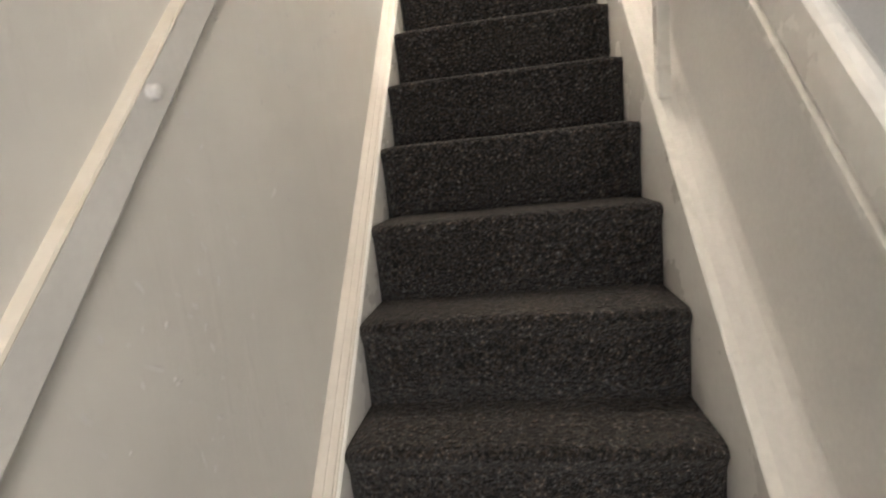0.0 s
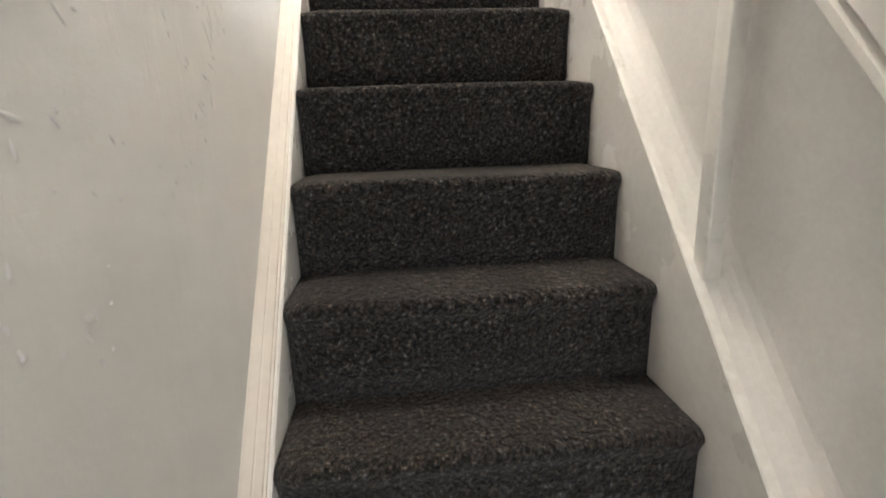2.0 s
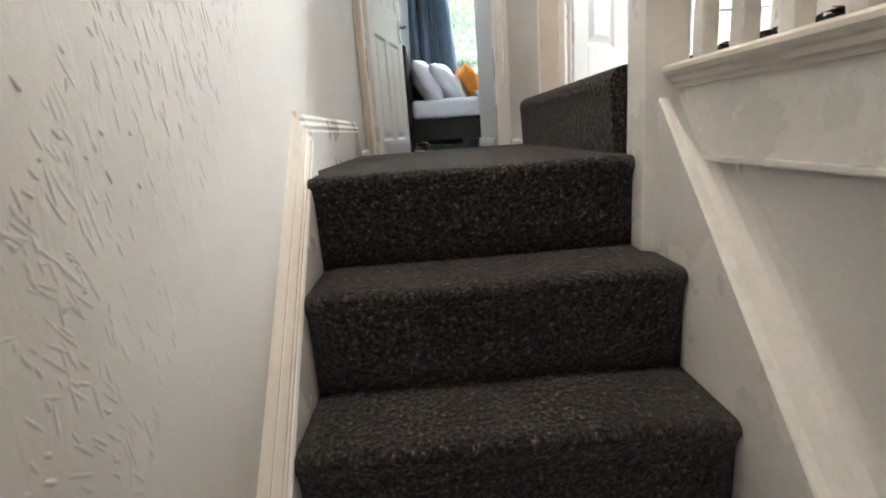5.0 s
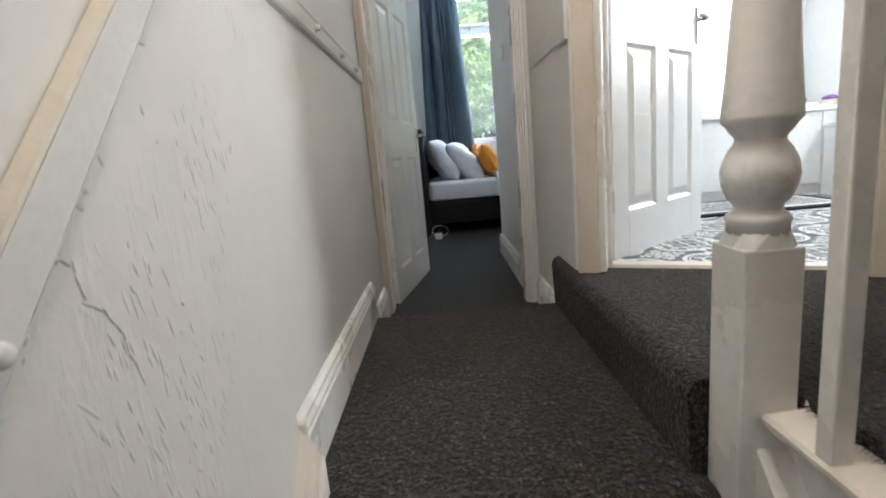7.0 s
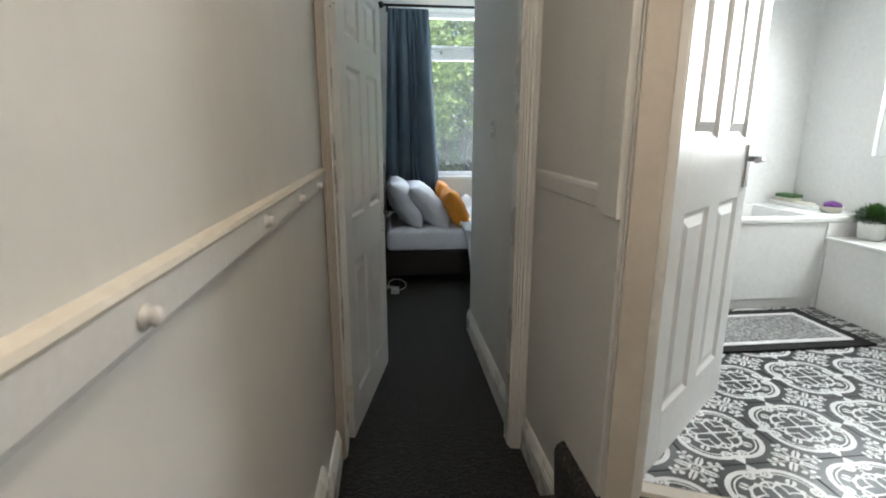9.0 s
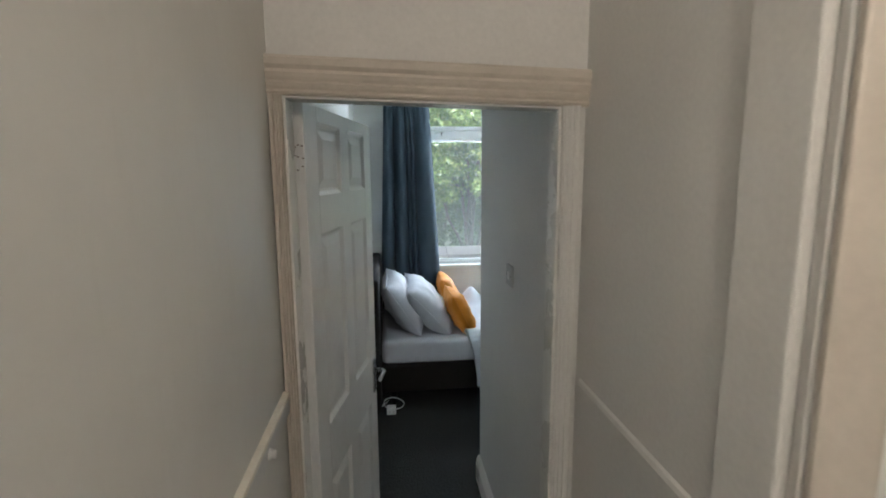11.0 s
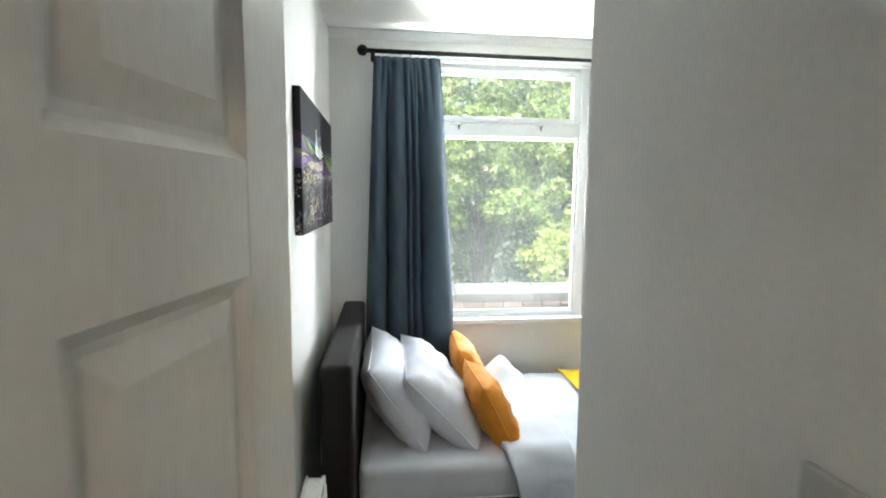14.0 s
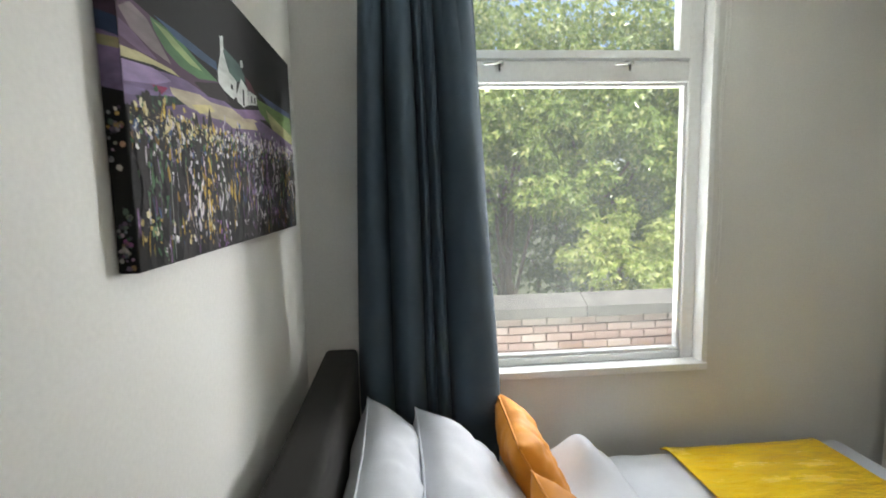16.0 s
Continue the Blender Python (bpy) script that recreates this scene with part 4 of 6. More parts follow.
cu = bmesh.new()
NU, NV = 170, 60
FOLDS = (0.0, 0.23, 0.47, 0.55, 0.65, 1.0)      # broad and narrow folds across the cloth
grid = []
for j in range(NV + 1):
    v = j / NV
    z = 5.035 - v * (5.035 - 2.60)
    x0 = 0.270 - 0.055 * min(1, v * 1.6)
    x1 = 0.655 + 0.115 * min(1, v * 1.25) ** 0.8
    slack = min(1.0, v / 0.16)
    low = min(1.0, max(0.0, (3.40 - z) / 0.30))
    low = low * low * (3 - 2 * low)
    row = []
    for i in range(NU + 1):
        u = i / NU
        uw = min(1.0, max(0.0, u - 0.05 * math.sin(math.pi * u) * (v - 0.5) + 0.010 * math.sin(v * 5 + u * 7)))
        k = max(q for q in range(5) if FOLDS[q] <= uw + 1e-9)
        wid = FOLDS[k + 1] - FOLDS[k]
        t = (uw - FOLDS[k]) / wid
        broad = math.sin(math.pi * min(1, max(0, t))) ** 0.48 * (0.045 + 0.30 * min(wid, 0.24))
        pleat = abs(math.sin(u * math.pi * 7 + 0.5 * math.sin(u * 9))) ** 0.7 * 0.040
        depth = broad * slack + pleat * (1 - slack) * (0.55 + 0.45 * min(1, v / 0.03))
        depth += slack * (0.0025 * math.sin(u * 17 + v * 4) + 0.004 * noise.noise((u * 6, v * 9, 2)))
        y = RY + 0.045 - depth
        y = y * (1 - low) + (7.975 - 0.3 * depth) * low
        row.append(cu.verts.new((x0 + (x1 - x0) * u, y, z)))
    grid.append(row)
for r0, r1 in zip(grid, grid[1:]):
    for i in range(NU):
        cu.faces.new((r0[i], r1[i], r1[i + 1], r0[i + 1]))
cur = solid("curtain", cu, M_CURTAIN, "slate blue pleated curtain drawn to one side of the window", "curtain", smooth=True)
cur.modifiers.new("thickness", "SOLIDIFY").thickness = 0.003

# ---- bed ----
bed = thing("bed", "upholstered dark fabric bed frame against the wall", "bed", (0.12, 7.4, Z_BED))
BY0, BY1, BX1 = 6.90, 7.925, 2.17
Z_MAT = 3.068                             # top of the mattress


def inbed(bm):
    bmesh.ops.translate(bm, vec=(-0.12, -7.4, -Z_BED), verts=bm.verts[:])
    return bm


part("headboard", inbed(box((0.075, 6.765, Z_BED + 0.03), (0.205, 7.985, 3.570), 0.028, 4)), M_FABRIC_DARK, bed, "padded charcoal headboard", True)
part("bed_base", inbed(box((0.205, BY0, Z_BED + 0.135), (BX1, BY1, 2.882), 0.02, 3)), M_FABRIC_DARK, bed, "charcoal fabric divan base", True)
for x in (0.30, BX1 - 0.1):
    for y in (BY0 + 0.08, BY1 - 0.08):
        part("leg", inbed(lathe([(0.018, 0.0), (0.02, 0.005), (0.026, 0.14)], 14, (x, y, Z_BED))), M_BLACK, bed)

rng = random.Random(11)


def cushion(w, h, t, seed, nx=34, nz=30, sag=0.0):
    """A stuffed pillow, standing in the xz plane, pointed at the corners and creased."""
    bm = bmesh.new()
    sides = []
    for s in (-1, 1):
        rows = []
        for j in range(nz + 1):
            row = []
            for i in range(nx + 1):
                u, v = 2 * i / nx - 1, 2 * j / nz - 1
                prof = max(0.0, (1 - abs(u) ** 3.6) * (1 - abs(v) ** 3.0)) ** 0.5
                pull = 1 - 0.085 * (1 - abs(u * v)) * (abs(u) ** 3 + abs(v) ** 3) * 0.8
                x, z = u * w / 2 * pull, v * h / 2 * pull
                cr = noise.noise((u * 2.1 + seed, v * 2.1, s * 3.0)) * 0.022 + noise.noise((u * 6 + seed, v * 5, s * 5.0)) * 0.014 + noise.noise((u * 15 + seed, v * 9, s * 2.0)) * 0.0025
                y = s * (t / 2 * prof + cr * prof)
                if sag:
                    y += sag * (1 - v * v) * 0.5
                row.append(bm.verts.new((x, y, z)))
            rows.append(row)
        for r0, r1 in zip(rows, rows[1:]):
            for i in range(nx):
                f = bm.faces.new((r0[i], r0[i + 1], r1[i + 1], r1[i]) if s < 0 else (r0[i], r1[i], r1[i + 1], r0[i + 1]))
                f.smooth = True
        sides.append(rows)
    bmesh.ops.remove_doubles(bm, verts=bm.verts[:], dist=0.0006)
    return bm


def piping(w, h, r=0.004, n=26):
    pts = []
    for a, b, c, d in ((-1, -1, 1, -1), (1, -1, 1, 1), (1, 1, -1, 1), (-1, 1, -1, -1)):
        for k in range(n):
            u, v = a + (c - a) * k / n, b + (d - b) * k / n
            pull = 1 - 0.085 * (1 - abs(u * v)) * (abs(u) ** 3 + abs(v) ** 3) * 0.8
            pts.append((u * w / 2 * pull, 0, v * h / 2 * pull))
    pts.append(pts[0])
    return tube(pts, r, 6)


def set_pillow(name, label, cat, material, centre, w, h, t, lean, seed, yaw=90.0, roll=0.0, group=""):
    """lean: degrees that its top tips back towards the headboard."""
    ob = solid(name, cushion(w, h, t, seed), material, label, cat, group)
    ob.matrix_basis = Matrix.Translation(centre) @ pose(0, 0, 0, 0, 0, yaw) @ pose(0, 0, 0, -lean, 0, 0) @ pose(0, 0, 0, 0, roll, 0)
    part("piping", piping(w, h), material, ob)
    return ob


# mattress with its fitted sheet
bm = box((0.215, BY0 + 0.004, 2.885), (BX1 - 0.02, BY1, Z_MAT), 0.05, 4)
bmesh.ops.subdivide_edges(bm, edges=[e for e in bm.edges if e.calc_length() > 0.3], cuts=40, use_grid_fill=True)
for q in bm.verts:
    d = 0.009 * noise.noise((q.co.x * 5, q.co.y * 5, q.co.z * 16)) + 0.006 * noise.noise((q.co.x * 18, q.co.y * 8, q.co.z * 30))
    q.co += Vector((0, -d if q.co.y < BY0 + 0.06 else 0, d if q.co.z > Z_MAT - 0.068 else 0))
mtt = thing("mattress", "mattress under a white fitted sheet on the bed base", "mattress", (0, 0, 0))
part("fitted_sheet", bm, M_LINEN, mtt, "white fitted sheet", True)
part("hem", tube([(0.26, BY0 + 0.008, 2.903), (1.2, BY0 + 0.006, 2.900), (2.1, BY0 + 0.008, 2.903)], 0.004, 6), M_LINEN, mtt)


def draped(x0, x1, lift, drop, thick, nx, ny, seed, edge=0.0, wave=0.014, hump=0.0):
    """A cover over the bed from x0 to x1, hanging down the near side by drop."""
    bm = bmesh.new()
    yn, yf = BY0 - 0.02, BY1 - 0.01
    top = Z_MAT + lift
    rows = []
    for i in range(nx + 1):
        row = []
        x = x0 + (x1 - x0) * i / nx
        total = (yf - yn) + drop
        for j in range(ny + 1):
            s = total * j / ny
            n1 = noise.noise((x * 3.0 + seed, s * 3.0, seed)) * wave * 1.4 + noise.noise((x * 9 + seed, s * 7, 4)) * wave * 0.5
            if s < yf - yn:
                y = yf - s
                near = max(0.0, 1 - (y - yn) / 0.07)
                z = top - 0.045 * near ** 2.2
                far = max(0.0, 1 - (yf - y) / 0.08)
                z -= 0.03 * far ** 2
                z += hump * math.exp(-((y - 7.74) / 0.13) ** 2 - ((x - 1.02) / 0.10) ** 2)
                row.append(bm.verts.new((x + edge * math.sin(s * 5 + seed) * (1 - i / nx), y, z + n1)))
            else:
                d = s - (yf - yn)
                y = yn - 0.020 * min(1, d / 0.08) - 0.02 * math.sin(min(1, d / max(drop, 0.01)) * 1.5)
                row.append(bm.verts.new((x + edge * math.sin(s * 5 + seed) * (1 - i / nx) + 0.10 * d * (1 - i / nx), y - abs(n1) * 1.2 - 0.010 * math.sin(x * 22 + seed), top - 0.045 - d)))
        rows.append(row)
    for r0, r1 in zip(rows, rows[1:]):
        for j in range(ny):
            f = bm.faces.new((r0[j], r1[j], r1[j + 1], r0[j + 1]))
            f.smooth = True
    bmesh.ops.recalc_face_normals(bm, faces=bm.faces[:])
    return bm


du = solid("duvet", draped(0.93, 2.19, 0.030, 0.40, 0.03, 70, 70, 3.1, 0.02), M_LINEN, "white duvet folded back and hanging over the bed side", "duvet", smooth=True)
du.modifiers.new("thickness", "SOLIDIFY").thickness = 0.03
fold = solid("duvet_fold", draped(0.86, 1.16, 0.062, 0.37, 0.03, 30, 70, 7.7, 0.035, 0.014, 0.135), M_LINEN, "turned-back white top of the duvet", "duvet", smooth=True)
fold.modifiers.new("thickness", "SOLIDIFY").thickness = 0.034
run = solid("bed_runner", draped(1.44, 2.08, 0.056, 0.30, 0.01, 60, 90, 5.3, 0.0, 0.007), M_YELLOW, "shiny yellow crushed velvet bed runner", "bed runner", smooth=True)
run.modifiers.new("thickness", "SOLIDIFY").thickness = 0.006
part("hem", draped(1.436, 1.452, 0.061, 0.30, 0.01, 2, 90, 5.3, 0.0, 0.007), M_YELLOW, run, smooth=True)
part("hem", draped(2.066, 2.082, 0.061, 0.30, 0.01, 2, 90, 5.3, 0.0, 0.007), M_YELLOW, run, smooth=True)
part("hem", draped(2.160, 2.192, 0.035, 0.40, 0.03, 2, 70, 3.1, 0.0), M_LINEN, du, smooth=True)
set_pillow("pillow", "white pillow leaning on the headboard", "pillow", M_LINEN, (0.385, 7.37, 3.262), 0.74, 0.48, 0.235, 33, 1.3, group="white pillows")
set_pillow("pillow", "white pillow leaning on another pillow", "pillow", M_LINEN, (0.592, 7.37, 3.232), 0.74, 0.50, 0.235, 43, 4.6, group="white pillows")
set_pillow("cushion", "orange piped cushion leaning on the pillows", "cushion", M_ORANGE, (0.825, 7.655, 3.222), 0.42, 0.41, 0.15, 27, 2.2, 88, 0, "orange cushions")
set_pillow("cushion", "orange piped cushion leaning in front of another", "cushion", M_ORANGE, (0.838, 7.150, 3.212), 0.40, 0.39, 0.16, 27, 6.4, 93, 0, "orange cushions")

# ---- canvas painting ----
cv = thing("canvas_painting", "dark canvas painting of a white cottage over a flower meadow", "painting", (0.0, 6.76, 4.076))
CW, CH, CT = 1.038, 0.541, 0.030


def on_canvas(pts, lift, name, colour, rough=0.8):
    """A flat brush shape on the canvas: points as shares of its width and height."""
    bm = bmesh.new()
    bm.faces.new([bm.verts.new((CT + lift, a * CW, b * CH)) for a, b in pts])
    m = PAINTS.get(colour)
    if m is None:
        colour0 = colour
        colour = tuple(c * (1.0 if min(colour) > 0.5 else 0.92) for c in colour)
        d = tuple(c * 0.5 for c in colour)
        m = PAINTS[colour0] = surface("oil_paint", d, colour, rough, 18, 90, 0.4, 0.002, stretch=(1, 0.35, 1.6))
    return part(name, bm, m, cv)


PAINTS = {}
M_CANVAS = surface("black_canvas", (0.005, 0.005, 0.006), (0.010, 0.010, 0.012), 0.85, 10, 600, 0.3, 0.001)
part("canvas", box((0.001, 0, 0), (CT, CW, CH), 0.003), M_CANVAS, cv, "black painted stretched canvas")
on_canvas([(0.0, 0.506), (0.039, 0.538), (0.172, 0.562), (0.3, 0.573), (0.421, 0.552), (0.584, 0.565), (1, 0.509), (1, 0.383), (0.571, 0.417), (0.346, 0.421), (0.135, 0.425), (0.039, 0.427), (0.0, 0.424)], 0.00010, "meadow_band", (0.2, 0.14, 0.28))
on_canvas([(0.0, 0.672), (0.041, 0.698), (0.091, 0.69), (0.178, 0.654), (0.346, 0.622), (0.398, 0.578), (0.272, 0.552), (0.172, 0.566), (0.083, 0.557), (0.0, 0.54)], 0.00015, "hill", (0.1, 0.055, 0.1))
on_canvas([(0.004, 0.658), (0.034, 0.689), (0.079, 0.674), (0.145, 0.587), (0.086, 0.596), (0.03, 0.621)], 0.00020, "brush_stroke", (0.25, 0.2, 0.22))
on_canvas([(0.002, 0.63), (0.03, 0.621), (0.101, 0.577), (0.048, 0.575), (0.0, 0.589)], 0.00025, "brush_stroke", (0.17, 0.11, 0.19))
on_canvas([(0.087, 0.687), (0.117, 0.688), (0.179, 0.681), (0.254, 0.649), (0.346, 0.622), (0.25, 0.591), (0.174, 0.597), (0.129, 0.619), (0.097, 0.656)], 0.00030, "hill", (0.1, 0.22, 0.1))
on_canvas([(0.095, 0.681), (0.141, 0.679), (0.178, 0.663), (0.23, 0.642), (0.271, 0.624), (0.218, 0.622), (0.158, 0.643)], 0.00035, "brush_stroke", (0.34, 0.44, 0.2))
on_canvas([(0.1, 0.699), (0.181, 0.7), (0.344, 0.691), (0.346, 0.662), (0.255, 0.664), (0.169, 0.675)], 0.00040, "hill", (0.05, 0.1, 0.2))
on_canvas([(0.0, 0.564), (0.047, 0.572), (0.144, 0.572), (0.172, 0.562), (0.083, 0.557), (0.0, 0.538)], 0.00045, "brush_stroke", (0.52, 0.47, 0.26))
on_canvas([(0.0, 0.533), (0.083, 0.549), (0.141, 0.536), (0.088, 0.506), (0.0, 0.48)], 0.00050, "brush_stroke", (0.34, 0.25, 0.47))
on_canvas([(0.0, 0.473), (0.056, 0.481), (0.168, 0.504), (0.138, 0.478), (0.041, 0.457), (0.0, 0.449)], 0.00055, "brush_stroke", (0.26, 0.19, 0.38))
on_canvas([(0.027, 0.455), (0.168, 0.502), (0.198, 0.49), (0.093, 0.447), (0.033, 0.443)], 0.00060, "brush_stroke", (0.03, 0.05, 0.05))
on_canvas([(0.074, 0.501), (0.126, 0.512), (0.103, 0.484)], 0.00065, "brush_stroke", (0.32, 0.04, 0.13))
on_canvas([(0.131, 0.517), (0.247, 0.538), (0.297, 0.53), (0.457, 0.552), (0.606, 0.545), (0.492, 0.496), (0.293, 0.475), (0.197, 0.479), (0.139, 0.498)], 0.00070, "brush_stroke", (0.56, 0.48, 0.36))
on_canvas([(0.209, 0.492), (0.296, 0.52), (0.316, 0.502), (0.242, 0.473)], 0.00075, "brush_stroke", (0.68, 0.6, 0.3))
on_canvas([(0.337, 0.493), (0.581, 0.531), (0.603, 0.504), (0.415, 0.468)], 0.00080, "brush_stroke", (0.62, 0.54, 0.36))
on_canvas([(0.421, 0.546), (0.637, 0.608), (0.716, 0.581), (0.494, 0.529)], 0.00085, "brush_stroke", (0.28, 0.18, 0.36))
on_canvas([(0.592, 0.653), (0.723, 0.656), (0.981, 0.67), (0.99, 0.524), (0.772, 0.543), (0.635, 0.594)], 0.00090, "hill", (0.15, 0.25, 0.07))
on_canvas([(0.624, 0.687), (0.983, 0.693), (0.98, 0.665), (0.723, 0.656)], 0.00095, "hill", (0.05, 0.08, 0.18))
on_canvas([(0.691, 0.625), (0.843, 0.592), (0.994, 0.56), (0.988, 0.505), (0.742, 0.544)], 0.00100, "brush_stroke", (0.44, 0.44, 0.22))
on_canvas([(0.225, 0.571), (0.346, 0.617), (0.408, 0.565), (0.285, 0.545)], 0.00105, "brush_stroke", (0.035, 0.025, 0.03))
on_canvas([(0.346, 0.662), (0.377, 0.771), (0.414, 0.686), (0.437, 0.66), (0.431, 0.587), (0.375, 0.602), (0.346, 0.62)], 0.00110, "cottage_gable", (0.66, 0.69, 0.67))
on_canvas([(0.379, 0.772), (0.489, 0.75), (0.537, 0.702), (0.491, 0.683), (0.455, 0.668), (0.415, 0.689)], 0.00115, "cottage_roof", (0.09, 0.16, 0.15))
on_canvas([(0.418, 0.688), (0.459, 0.669), (0.45, 0.606), (0.431, 0.587)], 0.00120, "cottage_wall", (0.6, 0.63, 0.62))
on_canvas([(0.449, 0.605), (0.492, 0.697), (0.535, 0.67), (0.537, 0.6), (0.498, 0.577), (0.46, 0.586)], 0.00125, "cottage_porch", (0.66, 0.69, 0.67))
on_canvas([(0.539, 0.665), (0.607, 0.665), (0.608, 0.621), (0.537, 0.6)], 0.00130, "cottage_wall", (0.6, 0.63, 0.62))
on_canvas([(0.514, 0.716), (0.551, 0.713), (0.607, 0.668), (0.539, 0.665)], 0.00135, "cottage_roof", (0.1, 0.03, 0.045))
on_canvas([(0.37, 0.801), (0.388, 0.811), (0.389, 0.758), (0.369, 0.748)], 0.00140, "chimney", (0.7, 0.73, 0.71))
on_canvas([(0.492, 0.771), (0.509, 0.779), (0.512, 0.749), (0.492, 0.742)], 0.00145, "chimney", (0.62, 0.65, 0.64))
on_canvas([(0.418, 0.646), (0.432, 0.644), (0.43, 0.623), (0.416, 0.625)], 0.00150, "cottage_window", (0.02, 0.025, 0.03))
on_canvas([(0.496, 0.654), (0.508, 0.654), (0.505, 0.584), (0.493, 0.582)], 0.00155, "cottage_door", (0.03, 0.03, 0.035))
on_canvas([(0.559, 0.648), (0.568, 0.648), (0.568, 0.62), (0.559, 0.617)], 0.00160, "cottage_window", (0.02, 0.025, 0.03))
on_canvas([(0.584, 0.65), (0.594, 0.651), (0.594, 0.626), (0.584, 0.623)], 0.00165, "cottage_window", (0.02, 0.025, 0.03))


def on_side(z0, z1, slant, lift, colour):
    """A band of the picture that wraps round the near edge of the canvas."""
    bm = bmesh.new()
    bm.faces.new([bm.verts.new(q) for q in ((0.002, -lift, z0 * CH + slant), (CT - 0.0005, -lift, z0 * CH), (CT - 0.0005, -lift, z1 * CH), (0.002, -lift, z1 * CH + slant))])
    return part("edge_band", bm, PAINTS[colour], cv)


on_side(0.62, 0.70, 0.010, 0.0003, (.10, .055, .10))
on_side(0.455, 0.60, 0.006, 0.0003, (.34, .25, .47))
on_side(0.555, 0.580, 0.006, 0.0006, (.52, .47, .26))
on_side(0.585, 0.630, 0.010, 0.0006, (.05, .08, .18))

# meadow: a dense band of blossom over dark ground, streaks below it, single blooms at the foot
rng = random.Random(21)
TINTS = {"cream and yellow": ((0.0, (0.40, 0.26, 0.05)), (0.5, (0.62, 0.50, 0.24)), (1.0, (0.80, 0.74, 0.52))),
         "white and lilac": ((0.0, (0.36, 0.30, 0.42)), (0.5, (0.62, 0.57, 0.62)), (1.0, (0.84, 0.82, 0.80))),
         "ochre": ((0.0, (0.24, 0.13, 0.02)), (0.6, (0.46, 0.28, 0.04)), (1.0, (0.70, 0.48, 0.08))),
         "purple": ((0.0, (0.10, 0.04, 0.14)), (0.5, (0.26, 0.11, 0.32)), (1.0, (0.44, 0.30, 0.54))),
         "green": ((0.0, (0.02, 0.06, 0.03)), (0.5, (0.06, 0.15, 0.07)), (1.0, (0.16, 0.26, 0.14))),
         "blue": ((0.0, (0.02, 0.04, 0.10)), (1.0, (0.08, 0.14, 0.32))),
         "near black": ((0.0, (0.008, 0.008, 0.010)), (1.0, (0.03, 0.022, 0.026)))}
BEDS = {t: bmesh.new() for t in TINTS}


def dab(tint, a, b, r, el, an):
    vs = []
    for k in range(8):
        wob = rng.uniform(0.72, 1.2)
        c, s0 = wob * r * math.cos(math.pi * k / 4), wob * r * el * math.sin(math.pi * k / 4)
        yy, zz = a * CW + c * math.cos(an) - s0 * math.sin(an), b * CH + c * math.sin(an) + s0 * math.cos(an)
        vs.append(BEDS[tint].verts.new((CT + 0.0019 + 0.0009 * rng.random(), min(CW - 0.001, max(0.001, yy)), max(0.001, zz))))
    BEDS[tint].faces.new(vs)


def drift(tint, centre, spread, count, size, el=(0.7, 1.5)):
    for i in range(count):
        a, b = rng.gauss(centre[0], spread[0]), rng.gauss(centre[1], spread[1])
        if 0.004 < a < 0.996 and 0.01 < b < 0.50:
            dab(tint, a, b, rng.uniform(0.5, 1.0) * size, rng.uniform(*el), rng.uniform(-0.6, 0.6))


for i in range(300):
    a = rng.random()
    dab("near black", a, rng.uniform(0.0, 0.44), rng.uniform(0.006, 0.014), rng.uniform(1.2, 3.5), rng.uniform(-0.4, 0.4))
for i in range(420):
    a, b0 = rng.random(), rng.random()
    t = rng.choice(("green", "green", "purple", "near black", "blue", "ochre", "white and lilac"))
    dab(t, a, 0.03 + 0.36 * b0, rng.uniform(0.0008, 0.0022), rng.uniform(5, 17), rng.uniform(-0.22, 0.22))
for k in range(11):
    a = 0.03 + 0.09 * k + rng.uniform(-0.02, 0.02)
    top = 0.405 + 0.05 * a
    drift("near black", (a, top - 0.08), (0.05, 0.04), 14, 0.009)
    drift("green", (a, top - 0.05), (0.05, 0.05), 16, 0.006)
    drift("blue", (a, top - 0.04), (0.04, 0.03), 7, 0.007)
    drift("cream and yellow" if a < 0.36 else "white and lilac", (a, top), (0.045, 0.020), 34 if a < 0.36 else 26, 0.0062)
    drift("white and lilac", (a, top - 0.05), (0.05, 0.035), 20, 0.0050)
    drift("cream and yellow", (a, top - 0.03), (0.05, 0.03), 10, 0.0052)
for a, tint, n, low in ((0.07, "green", 40, 0.24), (0.13, "ochre", 12, 0.34), (0.20, "white and lilac", 34, 0.20), (0.26, "ochre", 46, 0.20), (0.33, "white and lilac", 26, 0.24), (0.40, "ochre", 22, 0.26), (0.50, "purple", 36, 0.26), (0.58, "white and lilac", 44, 0.30), (0.66, "purple", 56, 0.28), (0.74, "white and lilac", 36, 0.30), (0.83, "green", 36, 0.26), (0.90, "ochre", 18, 0.28), (0.95, "white and lilac", 16, 0.28)):
    drift(tint, (a, low), (0.022, 0.085), n, 0.0056, (0.8, 3.2))
for a, b, tint, n in ((0.04, 0.12, "cream and yellow", 12), (0.10, 0.07, "white and lilac", 10), (0.17, 0.09, "cream and yellow", 14), (0.24, 0.10, "cream and yellow", 10), (0.34, 0.08, "white and lilac", 12), (0.48, 0.10, "white and lilac", 14), (0.60, 0.12, "white and lilac", 24), (0.72, 0.10, "purple", 18), (0.30, 0.06, "purple", 12), (0.85, 0.10, "white and lilac", 10)):
    drift(tint, (a, b), (0.022, 0.035), n, 0.0058)
